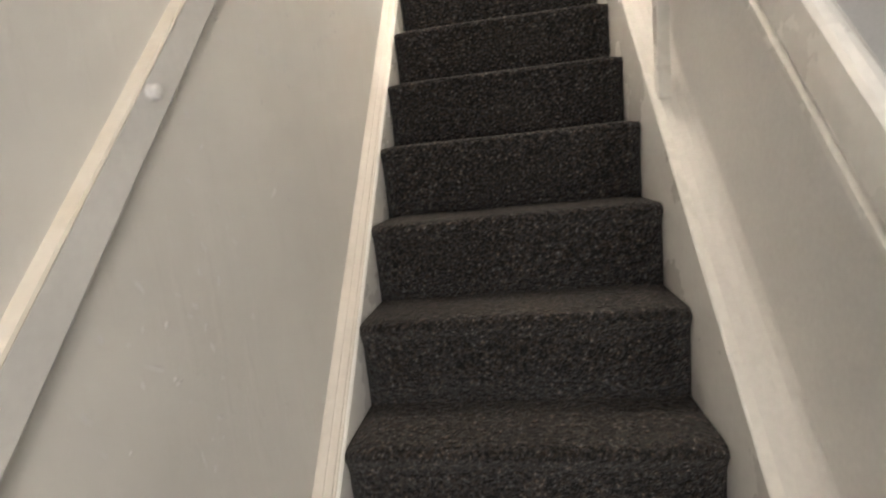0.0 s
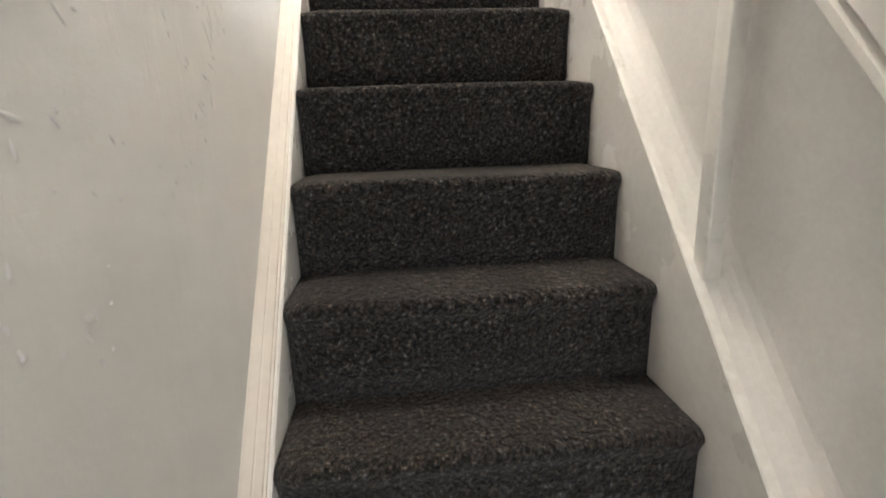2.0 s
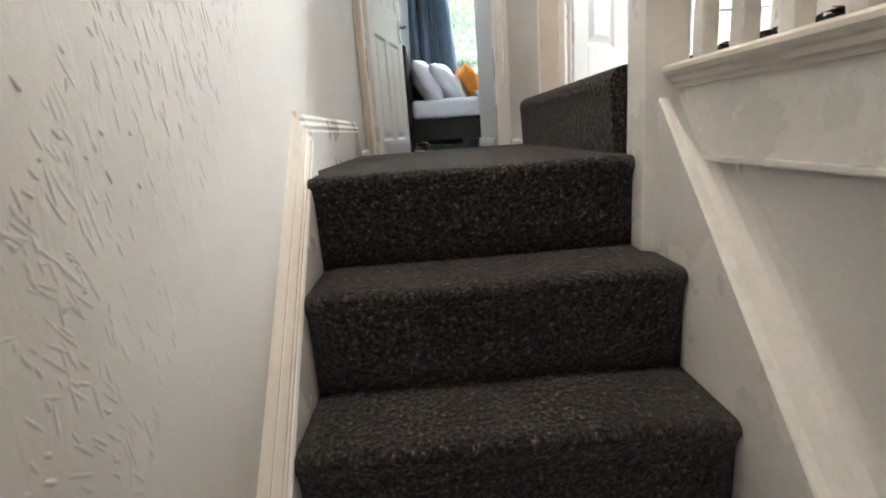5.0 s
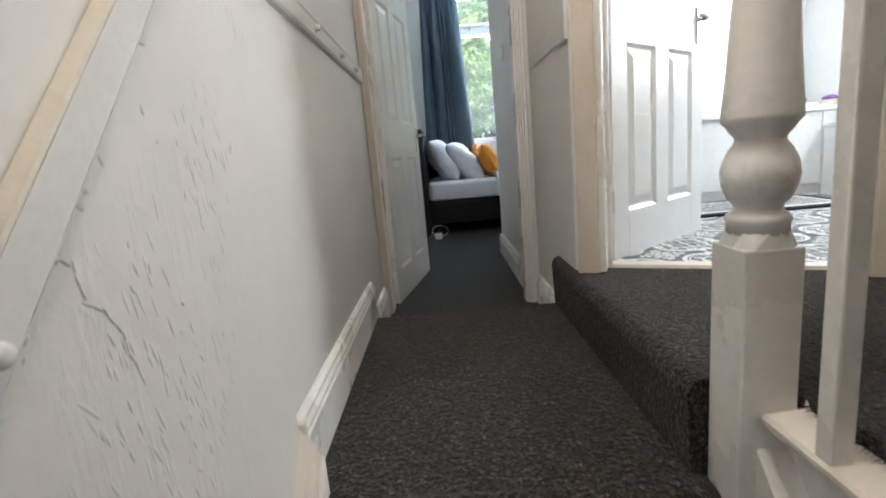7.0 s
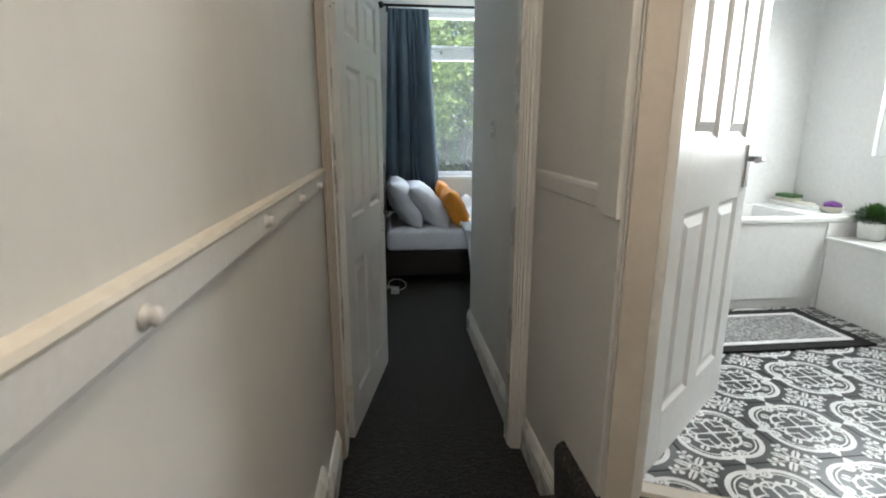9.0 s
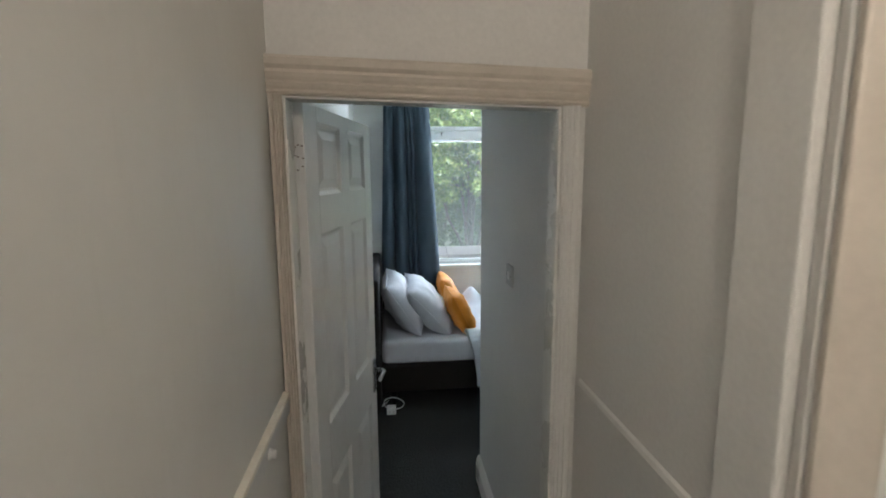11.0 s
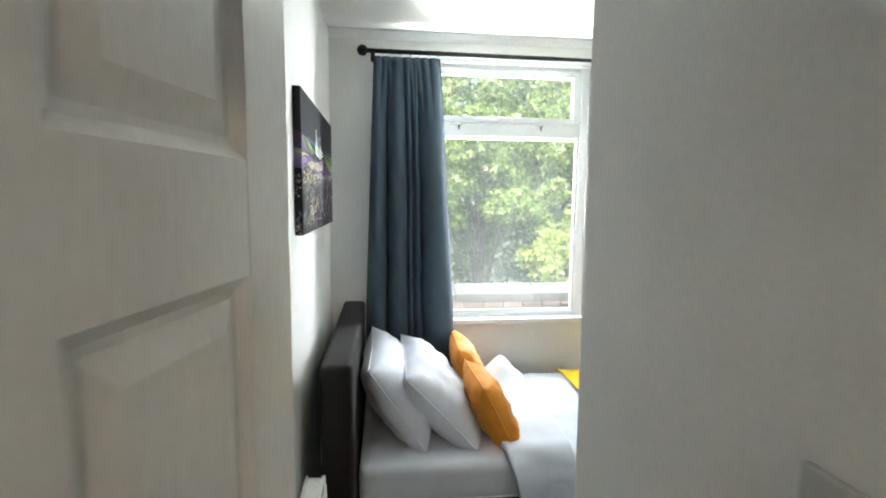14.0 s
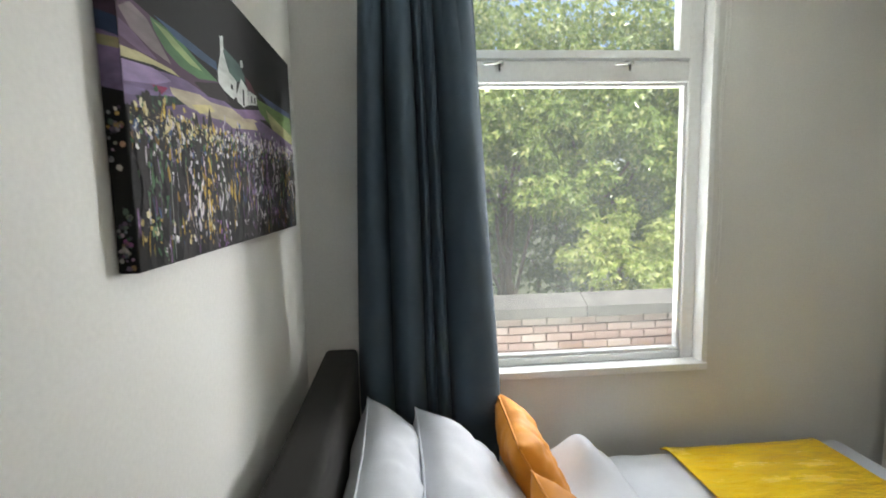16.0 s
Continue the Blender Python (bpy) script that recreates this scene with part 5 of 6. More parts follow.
for tint, bm in BEDS.items():
    md = random_mat("paint_dabs", list(TINTS[tint]), 0.75, True, 200, 0.3, 0.001)
    tagged(part("meadow_paint", bm, md, cv, "dabs of " + tint + " meadow paint"), kind="stuff")
bm = bmesh.new()
for i in range(60):
    b = rng.choice((rng.gauss(0.12, 0.035), rng.gauss(0.36, 0.04), rng.gauss(0.06, 0.02))) * CH
    x0, r0 = rng.uniform(0.006, CT - 0.006), rng.uniform(0.002, 0.005)
    bm.faces.new([bm.verts.new((x0 + r0 * math.cos(k * 1.047), -0.0012, max(0.004, b + r0 * rng.uniform(0.8, 1.3) * math.sin(k * 1.047)))) for k in range(6)])
tagged(part("edge_paint", bm, M_DABS, cv, "paint dabs on the canvas edge"), kind="stuff")
bm = bmesh.new()
for i in range(26):
    a, b = rng.uniform(0.03, 0.97), rng.uniform(0.01, 0.14)
    l, sl = rng.uniform(0.06, 0.15), rng.uniform(-0.1, 0.35)
    w0 = rng.uniform(0.0006, 0.0012)
    y0, z0 = a * CW, b * CH
    y1, z1 = min(CW - 0.005, max(0.005, y0 - sl * l)), z0 + l
    bm.faces.new([bm.verts.new((CT + 0.0030, *q)) for q in ((y0 - w0, z0), (y0 + w0, z0), (y1 + w0 * 0.6, z1), (y1 - w0 * 0.6, z1))])
tagged(part("stem_paint", bm, M_DABS, cv, "thin painted stems"), kind="stuff")

# ---- switch, radiator, plug, wardrobe, lamp ----
sw = thing("light_switch", "brushed metal light switch with a white rocker", "light switch", (0.785, 5.31, 3.90))
part("plate", box((-0.011, -0.045, -0.043), (0.0, 0.045, 0.043), 0.003), M_STEEL, sw)
part("rocker", box((-0.0155, -0.008, -0.017), (-0.010, 0.010, 0.017), 0.002), M_PLASTIC, sw)
for y in (-0.033, 0.033):
    bm = lathe([(0.0035, 0.0), (0.0035, 0.0015), (0.002, 0.002)], 10)
    bmesh.ops.transform(bm, matrix=pose(-0.011, y, 0, 0, -90, 0), verts=bm.verts[:])
    part("screw", bm, M_CHROME, sw)

rad = thing("radiator", "white panel radiator on the wall beside the bed", "radiator", (0.0, 6.25, Z_BED))
for x in (0.035, 0.095):
    rp = part("radiator_panel", box((x, -0.42, 0.12), (x + 0.012, 0.42, 0.66), 0.004), M_GLOSS, rad)
    for k in range(20):
        part("rib", box((x + 0.011, -0.40 + k * 0.0415, 0.15), (x + 0.017, -0.378 + k * 0.0415, 0.63), 0.002, 1), M_GLOSS, rp)
part("top_grille", box((0.047, -0.41, 0.645), (0.095, 0.41, 0.655)), M_GLOSS, rad)
part("valve", lathe([(0.012, 0.02), (0.012, 0.06), (0.018, 0.065), (0.018, 0.11), (0.010, 0.12)], 14, (0.07, 0.455, 0.0)), M_PLASTIC, rad)
part("pipe", tube([(0.07, 0.455, 0.0), (0.07, 0.455, 0.10), (0.07, 0.40, 0.135)], 0.0075, 8), M_CHROME, rad)

pg = thing("charger_plug", "white plug adaptor with a looped cable on the carpet", "plug", (0.275, 6.84, Z_BED))
part("plug_body", box((-0.035, -0.03, 0.0), (0.035, 0.03, 0.055), 0.008), M_PLASTIC, pg)
for x in (-0.012, 0.012):
    part("pin", box((x - 0.003, -0.046, 0.024), (x + 0.003, -0.03, 0.032), 0.001, 1), M_CHROME, pg)
lp = [(0.0 + 0.02 + 0.075 * math.sin(k / 18 * 5.6), 0.02 * math.cos(k * 0.4), 0.075 + 0.055 * -math.cos(k / 18 * 5.6)) for k in range(19)]
part("cable", tube([(0.0, 0.0, 0.05)] + lp + [(-0.06, 0.03, 0.06), (-0.09, 0.06, 0.012), (-0.02, 0.2, 0.006)], 0.004, 8), M_PLASTIC, pg)

wd = thing("wardrobe", "tall white wardrobe at the foot of the bed", "wardrobe", (2.545, 7.2, Z_BED))
part("body", box((0.0, -0.75, 0.06), (0.45, 0.78, 2.11), 0.004), M_GLOSS, wd)
part("plinth", box((0.02, -0.74, 0.0), (0.44, 0.77, 0.06)), M_GLOSS, wd)
part("cornice", box((-0.03, -0.78, 2.11), (0.45, 0.79, 2.165), 0.008), M_GLOSS, wd)
for k in range(3):
    y0 = -0.745 + k * 0.508
    dr = part("door", box((-0.018, y0, 0.07), (-0.001, y0 + 0.502, 2.10), 0.003), M_GLOSS, wd)
    part("knob", tube([(-0.018, y0 + 0.46, 1.0), (-0.045, y0 + 0.46, 1.0)], [0.006, 0.013], 10), M_CHROME, dr)

lm = thing("ceiling_light", "white glass shade hanging from the bedroom ceiling", "ceiling light", (1.82, 7.25, 4.86))
part("shade", lathe([(0.096, 0.0), (0.102, 0.006), (0.108, 0.10), (0.100, 0.17), (0.05, 0.20), (0.047, 0.195), (0.095, 0.165), (0.102, 0.10), (0.096, 0.008)], 32), M_SHADE, lm, "frosted white glass shade")
part("stem", tube([(0, 0, 0.19), (0, 0, 0.33)], 0.012, 10), M_CHROME, lm)
part("ceiling_rose", lathe([(0.05, 0.320), (0.055, 0.335), (0.055, 0.350)], 24), M_PLASTIC, lm)

# ---- bathroom things ----
bt = thing("bathtub", "white acrylic bathtub with a flat side panel", "bathtub", (2.0, 5.26, Z_UP))
z0, zt = 0.0, 0.555
bx0, bx1, by1 = -1.03, 0.73, 0.595
part("side_panel", box((bx0, 0.012, 0.075), (bx1 - 0.01, 0.030, zt - 0.035), 0.003), M_ACRYL, bt)
part("plinth", box((bx0, 0.035, 0.0), (bx1, 0.055, 0.075)), M_ACRYL, bt)
part("end_panel", box((bx1 - 0.012, 0.004, 0.0), (bx1 + 0.26, 0.034, zt - 0.036), 0.002), M_ACRYL, bt)
rim = bmesh.new()
for lo, hi in (((bx0, 0.0, zt - 0.035), (bx1 + 0.26, 0.075, zt)), ((bx0, by1 - 0.075, zt - 0.035), (bx1 + 0.26, by1, zt)), ((bx0, 0.075, zt - 0.035), (bx0 + 0.12, by1 - 0.075, zt)), ((bx1 - 0.08, 0.075, zt - 0.035), (bx1 + 0.26, by1 - 0.075, zt))):
    add(rim, box(lo, hi, 0.010, 3))
part("rim", rim, M_ACRYL, bt)
tubm = bmesh.new()
rings = []
for dz, ins in ((zt - 0.01, 0.0), (zt - 0.06, 0.012), (0.28, 0.05), (0.16, 0.09), (0.12, 0.16)):
    rings.append([tubm.verts.new(q + (dz,)) for q in ((bx0 + 0.12 + ins, 0.075 + ins), (bx1 - 0.08 - ins, 0.075 + ins), (bx1 - 0.08 - ins, by1 - 0.075 - ins), (bx0 + 0.12 + ins, by1 - 0.075 - ins))])
for r0, r1 in zip(rings, rings[1:]):
    for i in range(4):
        tubm.faces.new((r0[i], r0[(i + 1) % 4], r1[(i + 1) % 4], r1[i]))
tubm.faces.new(rings[-1])
part("basin", tubm, M_ACRYL, bt)

lg = thing("boxed_ledge", "white boxed-in ledge along the bathroom wall", "ledge", (2.72, 5.26, Z_UP), kind="structure")
part("face", box((0.0, -1.3, 0.0), (0.02, -0.004, 0.42), 0.002), M_ACRYL, lg)
part("top", box((-0.01, -1.3, 0.42), (0.28, -0.004, 0.442), 0.006), M_ACRYL, lg)


def mat_ring(x0, y0, x1, y1, wd0, z0m, z1m, seed):
    bm = bmesh.new()
    for lo, hi in (((x0, y0, z0m), (x1, y0 + wd0, z1m)), ((x0, y1 - wd0, z0m), (x1, y1, z1m)), ((x0, y0 + wd0, z0m), (x0 + wd0, y1 - wd0, z1m)), ((x1 - wd0, y0 + wd0, z0m), (x1, y1 - wd0, z1m))):
        add(bm, box(lo, hi, 0.004))
    return bm


M_MATBLACK = surface("black_pile", (0.008, 0.008, 0.009), (0.018, 0.018, 0.02), 0.95, 30, 300, 0.8, 0.006)
M_MATWHITE = surface("white_pile", (0.70, 0.70, 0.70), (0.80, 0.80, 0.80), 0.95, 30, 300, 0.8, 0.006)
M_MATGREY = surface("grey_shag_pile", (0.05, 0.05, 0.055), (0.66, 0.66, 0.66), 0.95, 85, 300, 1.0, 0.012)
mt = thing("bath_mat", "black and white bordered bath mat with grey pile", "bath mat", (1.62, 4.735, Z_UP + 0.012))
part("border", mat_ring(0, 0, 0.95, 0.50, 0.062, 0.0, 0.012, 1), M_MATBLACK, mt, "black border")
part("inner_border", mat_ring(0.062, 0.062, 0.888, 0.438, 0.034, 0.0, 0.014, 2), M_MATWHITE, mt, "white inner border")
part("mat_middle", box((0.096, 0.096, 0.0), (0.854, 0.404, 0.016), 0.005), M_MATGREY, mt, "mottled grey pile")

M_GREEN = surface("green_card", (0.03, 0.09, 0.02), (0.06, 0.15, 0.04), 0.5, 8, 90, 0.1, 0.001)
M_LILAC = surface("purple_bristles", (0.12, 0.03, 0.20), (0.22, 0.08, 0.32), 0.7, 40, 200, 0.6, 0.004)
M_SOAP = surface("cream_soap", (0.60, 0.58, 0.50), (0.70, 0.68, 0.60), 0.5, 8, 60, 0.1, 0.001)
Z_RIM = Z_UP + 0.555
tr0 = thing("soap_tray", "long white tray on the bath rim", "tray", (2.865, 5.68, Z_RIM), 4)
part("tray_base", box((-0.055, -0.17, 0.0), (0.055, 0.17, 0.008), 0.003), M_ACRYL, tr0)
for lo, hi in (((-0.055, -0.17, 0.008), (-0.047, 0.17, 0.024)), ((0.047, -0.17, 0.008), (0.055, 0.17, 0.024)), ((-0.047, -0.17, 0.008), (0.047, -0.162, 0.024)), ((-0.047, 0.162, 0.008), (0.047, 0.17, 0.024))):
    part("tray_side", box(lo, hi, 0.002, 1), M_ACRYL, tr0)
for yy in (5.785, 5.715):
    sb = thing("soap_box", "small white and green soap box on the tray", "box", (2.872, yy, Z_RIM + 0.008), 8, "soap boxes")
    part("box_body", box((-0.042, -0.030, 0.0), (0.042, 0.030, 0.040), 0.003), M_SOAP, sb)
    part("box_lid", box((-0.044, -0.032, 0.040), (0.044, 0.032, 0.062), 0.003), M_GREEN, sb, "green lid")
solid("soap_bar", box((2.825, 5.55, Z_RIM + 0.008), (2.895, 5.66, Z_RIM + 0.034), 0.010, 3), M_SOAP, "pale cream wrapped soap on the tray", "soap", smooth=True)
solid("dish", lathe([(0.040, 0.0), (0.050, 0.004), (0.058, 0.030), (0.060, 0.036), (0.054, 0.034), (0.046, 0.010)], 24, (2.865, 5.415, Z_RIM)), M_SOAP, "round cream dish on the bath rim", "dish")
bm = bmesh.new()
bmesh.ops.create_icosphere(bm, subdivisions=3, radius=0.046)
for q in bm.verts:
    q.co *= 1.0 + 0.22 * noise.noise(q.co * 60)
    q.co.z = q.co.z * 0.55 + 0.026
    q.co += Vector((2.868, 5.412, Z_RIM + 0.014))
solid("bath_puff", bm, M_LILAC, "crumpled purple bath puff in the dish", "sponge")
po = thing("potted_plant", "green artificial plant in a white pot on the boxed ledge", "plant", (2.885, 5.165, Z_UP + 0.442))
part("pot", lathe([(0.050, 0.0), (0.058, 0.006), (0.066, 0.092), (0.064, 0.096), (0.058, 0.088)], 24), M_PLASTIC, po)
rng = random.Random(5)
bm = bmesh.new()
for i in range(1500):
    th0, ph0 = rng.uniform(0, 6.283), rng.uniform(0.0, 1.5)
    dr0 = Vector((math.sin(ph0) * math.cos(th0), math.sin(ph0) * math.sin(th0), math.cos(ph0) * 0.9))
    q = Vector((0, 0, 0.088)) + dr0 * rng.uniform(0.035, 0.105)
    s = dr0.cross(Vector((0.3, 0.2, 1))).normalized() * 0.0045
    tip = q + dr0 * rng.uniform(0.016, 0.04) + Vector((0, 0, -0.004))
    bm.faces.new([bm.verts.new(c) for c in (q - s, q + s, tip)])
tagged(part("leaves", bm, M_SPROUT, po, "fine green leaves"), kind="stuff")

# ---- outside: ground, wall, trees ----
structure("ground", box((-200, 8.26, -0.3), (200, 300, 0.0)), M_GROUND, "shaded garden ground", "ground")
gw = thing("garden_wall", "old brick garden wall with a grey stone coping", "wall", (0, 10.2, 0), kind="structure")
part("wall_core", box((-8, 0.03, 0.0), (12, 0.32, 3.10)), M_MORTAR, gw)
for k in range(22):
    x = -7.9 + k * 0.9
    part("coping_stone", prism([(-0.05, 3.067), (-0.05, 3.16), (0.14, 3.250), (0.40, 3.17), (0.40, 3.067)], "x", x + 0.004, x + 0.896), M_STONE, gw)


def limb(bm, a, b, r0, r1, seed, n=7):
    pts, rad = [], []
    a, b = Vector(a), Vector(b)
    for i in range(n + 1):
        t = i / n
        pts.append(a.lerp(b, t) + Vector((noise.noise((seed, t * 3, 0)), noise.noise((seed, t * 3, 5)), 0)) * 0.22 * math.sin(math.pi * min(1, t * 1.2)))
        rad.append(r0 + (r1 - r0) * t)
    add(bm, tube(pts, rad, 9))


def leaves(bm, rng, centre, radius, count, size, squash=0.8):
    """Whorls of five pointed leaves on the ends of twigs, round a centre."""
    c = Vector(centre)
    for i in range(count // 5):
        d = Vector((rng.gauss(0, 1), rng.gauss(0, 1), rng.gauss(0, 1) * squash)).normalized()
        q = c + d * radius * rng.uniform(0.25, 1.0) ** 0.5
        out = (d + Vector((rng.gauss(0, 0.5), rng.gauss(-0.3, 0.5), rng.gauss(0.2, 0.5)))).normalized()
        s1 = out.cross(Vector((0.3, 0.7, 0.2))).normalized()
        s2 = out.cross(s1)
        turn = rng.uniform(0, 6.28)
        for k in range(5):
            an = turn + k * 1.2566 + rng.gauss(0, 0.2)
            side = s1 * math.cos(an) + s2 * math.sin(an)
            ax = (side + out * rng.uniform(0.1, 0.9)).normalized()
            w0 = ax.cross(out).normalized()
            L, W = size * rng.uniform(0.7, 1.3), size * rng.uniform(0.18, 0.30)
            droop = Vector((0, 0, -0.18 * L))
            vs = [bm.verts.new(p) for p in (q, q + ax * L * 0.45 + w0 * W, q + ax * L + droop, q + ax * L * 0.45 - w0 * W)]
            bm.faces.new(vs)


def tree(name, label, foot, height, trunk_r, crowns, per, size, mat, seed, lean=(0, 0)):
    rng = random.Random(seed)
    t = thing(name, label, "tree", foot)
    bm = bmesh.new()
    top = (lean[0], lean[1], height)
    limb(bm, (0, 0, 0), top, trunk_r, trunk_r * 0.5, seed)
    cb = bmesh.new()
    for x, y, z, r in crowns:
        s = rng.uniform(0.45, 0.95)
        limb(bm, (top[0] * s, top[1] * s, top[2] * s), (x * 0.8, y * 0.8, z * 0.95), trunk_r * 0.4, 0.015, seed + x)
        for k in range(16):
            o = Vector((rng.gauss(0, 1), rng.gauss(0, 1), rng.gauss(0, 0.8)))
            o = o.normalized() * r * rng.uniform(0.3, 1.0)
            leaves(cb, rng, (x + o.x, y + o.y, z + o.z), r * rng.uniform(0.28, 0.5), per, size)
    part("trunk", bm, M_BARK, t, "grey-brown bark")
    part("crown", cb, mat, t, "dense green leaves with gaps")
    return t


tree("tree", "spreading broad-leaved tree behind the garden wall", (2.2, 14.6, 0), 4.4, 0.16, [(-0.8, -0.6, 4.9, 1.1), (0.9, -0.8, 4.7, 1.1), (0.1, -1.0, 5.6, 1.2), (2.2, -0.5, 5.2, 1.2), (-2.0, 0.2, 5.2, 1.2), (1.0, 0.3, 6.4, 1.4), (-1.2, 0.4, 6.6, 1.4)], 85, 0.13, M_LEAF, 3)
tree("tree", "broad-leaved tree leaning over the garden wall", (5.9, 14.9, 0), 4.2, 0.15, [(-0.6, -0.7, 4.4, 1.0), (0.8, -0.6, 4.8, 1.2), (-1.4, 0.0, 5.6, 1.3), (0.6, 0.0, 6.2, 1.5), (1.8, 0.2, 5.2, 1.2), (-1.0, -1.0, 3.4, 0.7)], 85, 0.13, M_LEAF, 8, (-0.5, -0.3))
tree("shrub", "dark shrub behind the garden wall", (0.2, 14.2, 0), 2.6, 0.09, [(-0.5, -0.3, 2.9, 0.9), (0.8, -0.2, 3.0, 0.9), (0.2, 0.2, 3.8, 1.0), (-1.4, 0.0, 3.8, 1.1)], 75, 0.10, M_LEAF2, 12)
# its paler leaf colour carries the sunlight
tree("shrub", "yellow-green shrub hanging over the garden wall, lightened to look sunlit", (2.75, 11.35, 0), 2.9, 0.06, [(0.1, -0.65, 3.22, 0.30), (-0.35, -0.3, 3.40, 0.36), (0.45, -0.35, 3.45, 0.40), (0.05, -0.2, 3.68, 0.34)], 120, 0.06, M_LEAF3, 15)
tree("tree", "tall dark tree in the distance", (-2.0, 18.5, 0), 5.5, 0.2, [(0, 0, 5.5, 1.8), (1.6, 0, 6.8, 2.0), (-1.5, 0, 6.6, 2.0), (0.4, 0, 8.2, 2.0), (2.8, -0.5, 4.4, 1.5)], 70, 0.2, M_LEAF2, 19)
tree("tree", "tall tree in the distance", (3.4, 19.5, 0), 5.5, 0.2, [(0, 0, 5.2, 1.9), (2.0, 0, 6.6, 2.0), (-1.9, 0, 6.8, 2.0), (0.4, 0, 8.4, 2.1), (3.4, 0, 4.6, 1.6), (-2.6, 0, 4.2, 1.5)], 70, 0.2, M_LEAF, 23)
tree("tree", "tall dark tree in the distance", (9.0, 18.5, 0), 5.5, 0.2, [(0, 0, 5.4, 1.9), (1.8, 0, 6.6, 2.0), (-1.9, 0, 6.4, 2.0), (0, 0, 8.2, 2.1), (-2.8, -0.5, 4.3, 1.6)], 70, 0.2, M_LEAF2, 29)

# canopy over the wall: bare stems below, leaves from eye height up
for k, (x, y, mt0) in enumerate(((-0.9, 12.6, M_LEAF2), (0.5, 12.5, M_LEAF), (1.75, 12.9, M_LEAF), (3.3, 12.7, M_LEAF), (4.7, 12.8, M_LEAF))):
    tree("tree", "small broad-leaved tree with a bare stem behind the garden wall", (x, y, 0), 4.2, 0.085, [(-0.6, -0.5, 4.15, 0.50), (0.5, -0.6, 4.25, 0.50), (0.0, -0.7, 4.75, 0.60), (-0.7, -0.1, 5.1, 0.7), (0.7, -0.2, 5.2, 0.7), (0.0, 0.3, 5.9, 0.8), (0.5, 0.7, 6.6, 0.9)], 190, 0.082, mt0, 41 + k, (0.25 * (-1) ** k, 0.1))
# dark leaf colour here stands in for the shaded gap under the canopy
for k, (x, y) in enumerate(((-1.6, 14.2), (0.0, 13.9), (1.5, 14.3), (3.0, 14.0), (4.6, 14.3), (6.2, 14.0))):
    tree("shrub", "dark green shrub behind the garden wall, shade put in its colour", (x, y, 0), 2.9, 0.07, [(0.0, -0.3, 2.7, 0.7), (-0.6, 0.0, 3.3, 0.7), (0.6, 0.1, 3.4, 0.7), (0.0, 0.2, 4.0, 0.75), (0.3, 0.5, 4.8, 0.8)], 140, 0.075, M_LEAF2, 71 + k)

# ---- small raised flakes on the stair wall ----
rng = random.Random(31)
bm = bmesh.new()
spots = [(rng.uniform(0.7, 3.2), rng.random()) for i in range(26)]
for i in range(420):
    cy, ch = spots[rng.randrange(len(spots))]
    y = cy + rng.gauss(0, 0.10)
    if not 0.6 < y < 2.80:
        continue
    base = nosing(y) + 0.13 if y < 2.95 else Z_LAND + 0.18
    top = 1.44 + 1.13 * (y - 0.992) if y < 2.9 else 3.62
    z = min(top, max(base, base + (top - base) * ch + rng.gauss(0, 0.10)))
    ln, wd1 = rng.uniform(0.002, 0.011) * (2.2 if rng.random() < 0.12 else 1), rng.uniform(0.0015, 0.004)
    an = math.radians(rng.gauss(-62, 22))
    dy, dz = math.cos(an), math.sin(an)
    n = 9
    rim0 = []
    for k in range(n):
        wob = rng.uniform(0.55, 1.35)
        c, s0 = math.cos(2 * math.pi * k / n) * ln * wob, math.sin(2 * math.pi * k / n) * wd1 * wob
        rim0.append(bm.verts.new((-0.0004, y + c * dy - s0 * dz, z + c * dz + s0 * dy)))
    hi = rng.uniform(0.0010, 0.0024)
    tp = [bm.verts.new((hi, y + (q.co.y - y) * 0.5, z + (q.co.z - z) * 0.5 - 0.2 * wd1)) for q in rim0]
    for k in range(n):
        bm.faces.new((rim0[k], rim0[(k + 1) % n], tp[(k + 1) % n], tp[k]))
    bm.faces.new(tp)
bmesh.ops.recalc_face_normals(bm, faces=bm.faces[:])
solid("plaster_flakes", bm, M_WALL, "painted-over flakes and drips on the stair wall", "plaster", kind="stuff", smooth=True)

# ---- plaster ripples under the rail beside the landing ----
rng = random.Random(57)


def ripple(bm, y, z, ln, wd1, hi, an):
    """One soft raised stroke of plaster on the wall."""
    dy, dz = math.cos(an), math.sin(an)
    rings = []
    for q, up in ((1.0, -0.0004), (0.72, hi * 0.6), (0.35, hi)):
        ring = []
        for k in range(8):
            c, s0 = math.cos(math.pi * k / 4) * ln * q, math.sin(math.pi * k / 4) * wd1 * q
            ring.append(bm.verts.new((up, y + c * dy - s0 * dz + 0.3 * up, z + c * dz + s0 * dy)))
        rings.append(ring)
    for r0, r1 in zip(rings, rings[1:]):
        for k in range(8):
            bm.faces.new((r0[k], r0[(k + 1) % 8], r1[(k + 1) % 8], r1[k]))
    bm.faces.new(rings[-1])


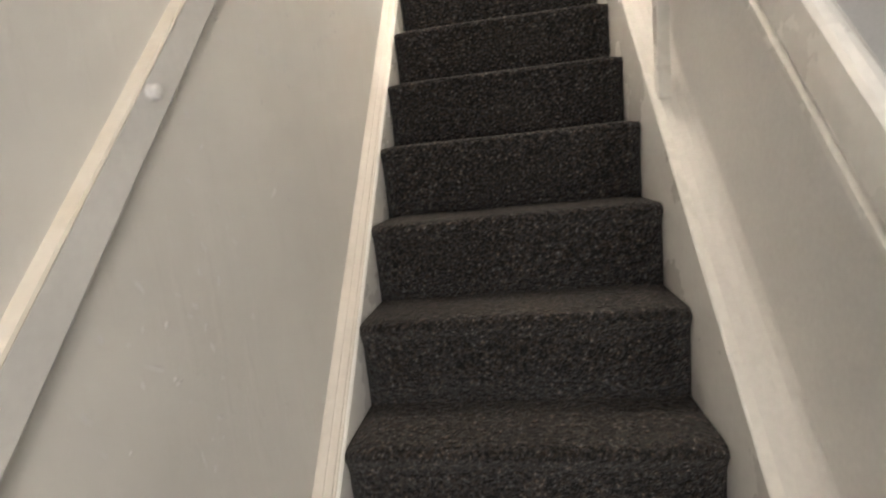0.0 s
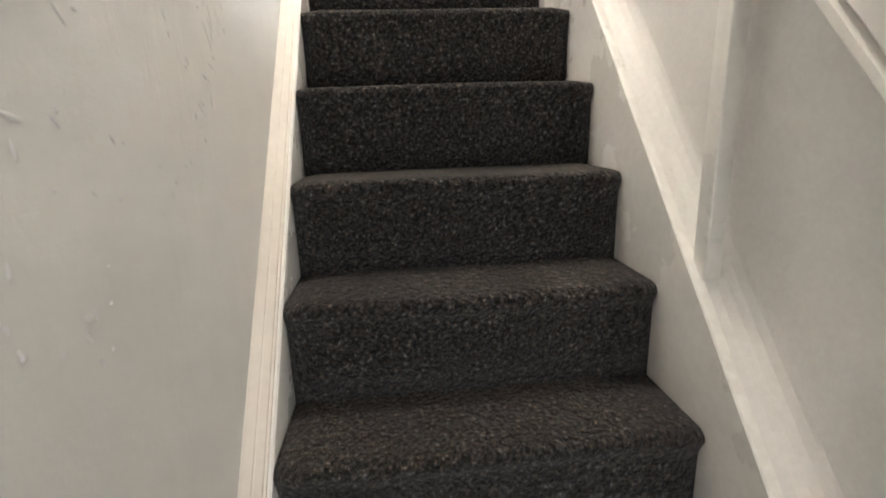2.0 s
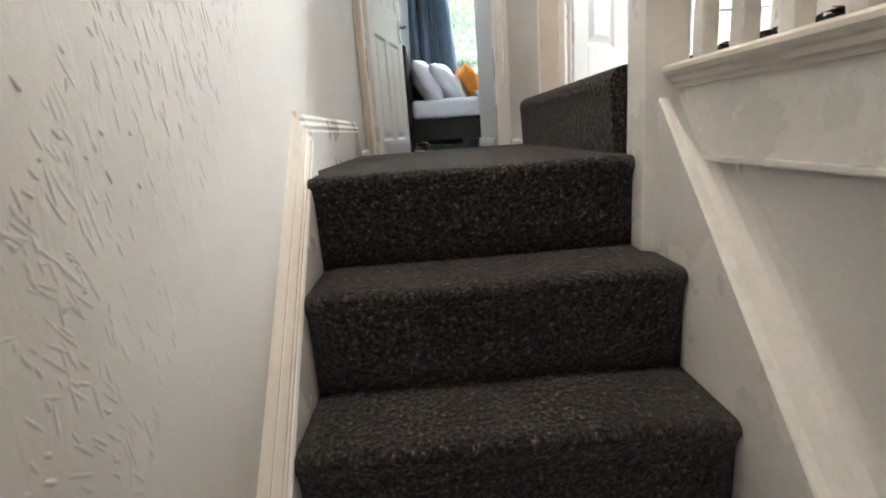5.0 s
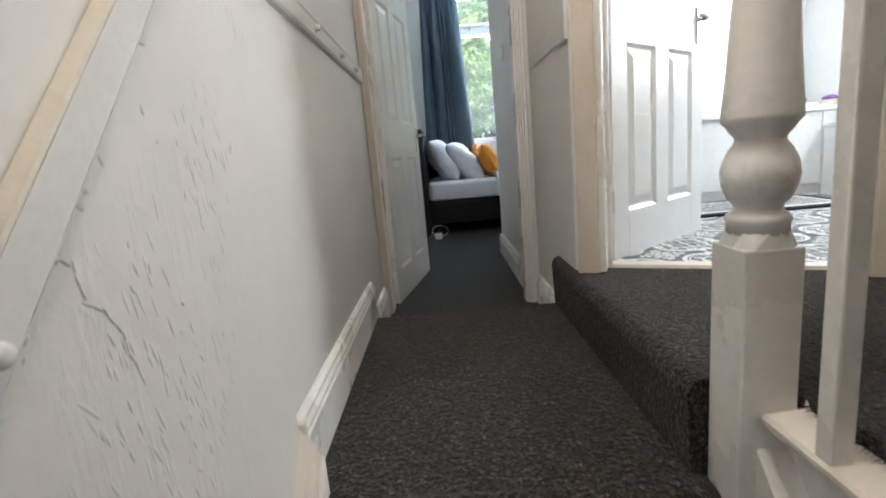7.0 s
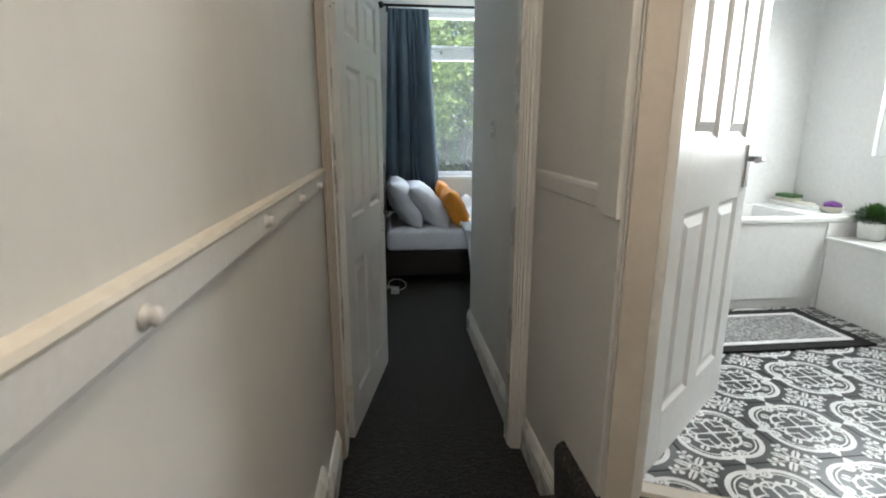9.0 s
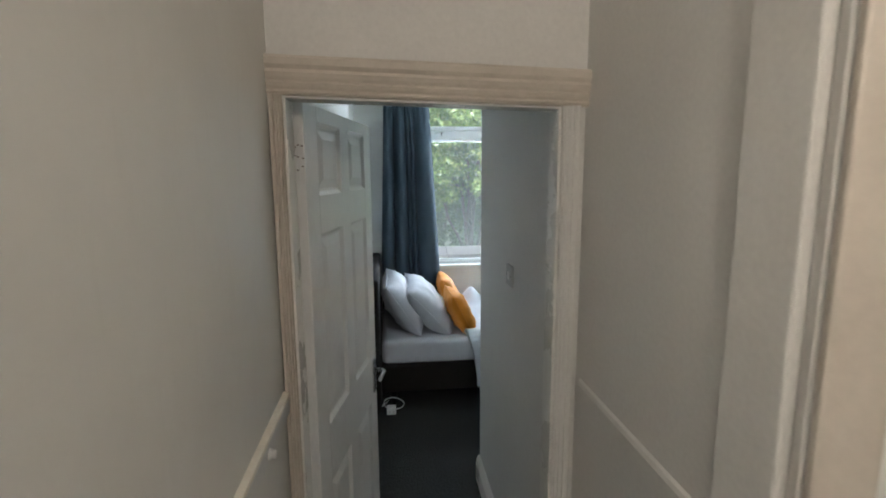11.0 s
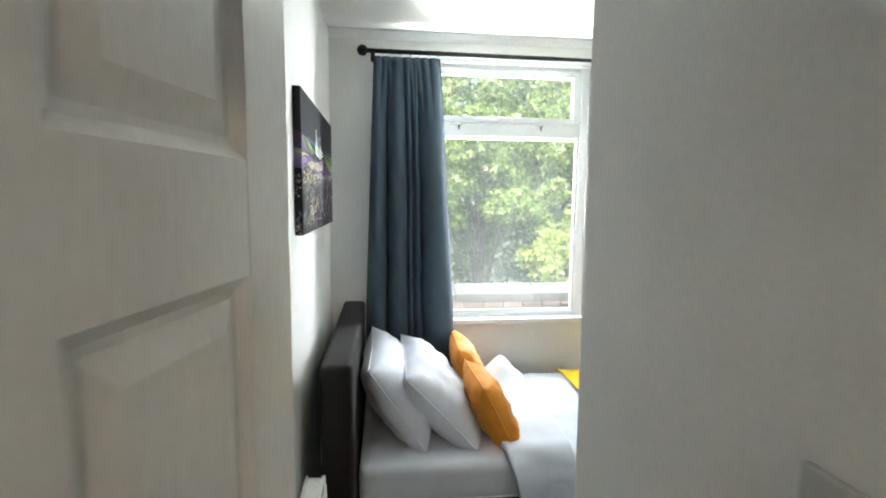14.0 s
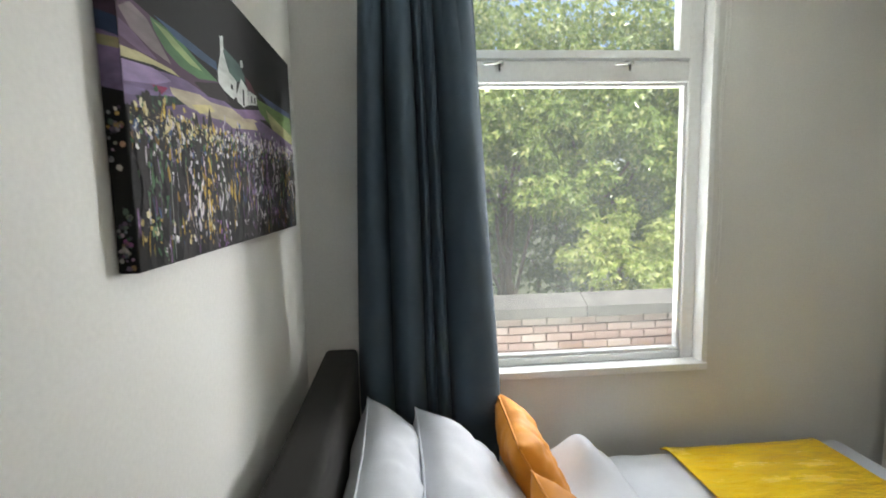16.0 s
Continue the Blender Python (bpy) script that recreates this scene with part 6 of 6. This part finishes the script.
bm = bmesh.new()
made = 0
while made < 900:
    y = 2.15 + 1.02 * rng.random()
    top = 1.435 + 1.13 * (y - 0.992) if y < 2.92 else 3.62
    base = nosing(y) + 0.14 if y < 2.97 else Z_LAND + 0.19
    z = rng.uniform(base, min(top, base + 0.75))
    if noise.noise((y * 9, z * 3.2, 3.0)) * 0.5 + 0.5 < rng.uniform(0.25, 0.75) + max(0, (y - 2.88) * 1.6):
        continue
    made += 1
    ripple(bm, y, z, rng.uniform(0.006, 0.026), rng.uniform(0.0016, 0.0034), rng.uniform(0.0006, 0.0014) * (0.85 if y < 2.45 else 1.0), math.radians(rng.gauss(-77, 7) if y > 2.3 else rng.gauss(-60, 22)))
# lumps along the rail's lower edge, and one torn edge of old paper
for i in range(70):
    y = rng.uniform(1.2, 2.9)
    ripple(bm, y, 1.462 + 1.13 * (y - 0.992) - rng.uniform(0.0, 0.022), rng.uniform(0.004, 0.010), rng.uniform(0.002, 0.005), rng.uniform(0.001, 0.003), math.radians(rng.uniform(0, 180)))
y, z = 2.605, 3.262
for i in range(13):
    an = math.radians(-50 - 18 * (i / 13) + rng.gauss(0, 26))
    ripple(bm, y, z, 0.0105, 0.0022, 0.0017, an)
    y, z = y + 0.0125 * math.cos(an), z + 0.0125 * math.sin(an)
bmesh.ops.recalc_face_normals(bm, faces=bm.faces[:])
solid("plaster_ripples", bm, M_WALL, "soft raised strokes of old painted plaster", "plaster", kind="stuff", smooth=True)

# ---- pieces: bathroom tiles and wall bricks ----
TS = 0.33
fl = bpy.data.objects["floor_bathroom"]
tme = mesh_of("tile", box((-TS / 2 + 0.0012, -TS / 2 + 0.0012, 0.0), (TS / 2 - 0.0012, TS / 2 - 0.0012, 0.008), 0.001, 1), M_TILE)
for i in range(7):
    for j in range(8):
        x, y = 0.93 + TS * (i + 0.5) - 0.10, 5.26 - TS * (j + 0.5) + 0.06
        q = Vector((x, y)) - DH
        if y < 3.62 or x > 2.95 or q.dot(DN) < -0.2:
            continue
        me = tme
        if q.dot(DN) < 0.24:
            bm = bmesh.new()
            bm.from_mesh(tme)
            cut = bmesh.ops.bisect_plane(bm, geom=bm.verts[:] + bm.edges[:] + bm.faces[:], plane_co=(-q.dot(DN) * DN.x, -q.dot(DN) * DN.y, 0), plane_no=(-DN.x, -DN.y, 0), clear_outer=True)
            if not bm.faces:
                bm.free()
                continue
            me = mesh_of("tile", bm, M_TILE)
        ob = new("tile", me)
        ob.parent = fl
        ob.location = (x, y, Z_UP + 0.004)
bme = mesh_of("brick", box((0.0, 0.0, 0.0), (0.215, 0.05, 0.065), 0.004, 1), M_BRICK)
rng = random.Random(7)
for r in range(9):
    for c in range(32):
        ob = new("brick", bme)
        ob.parent = gw
        ob.location = (-0.6 + 0.225 * c + (0.11 if r % 2 else 0) + rng.uniform(-0.003, 0.003), rng.uniform(-0.006, 0.006), 3.067 - 0.075 * (r + 1) + 0.005)
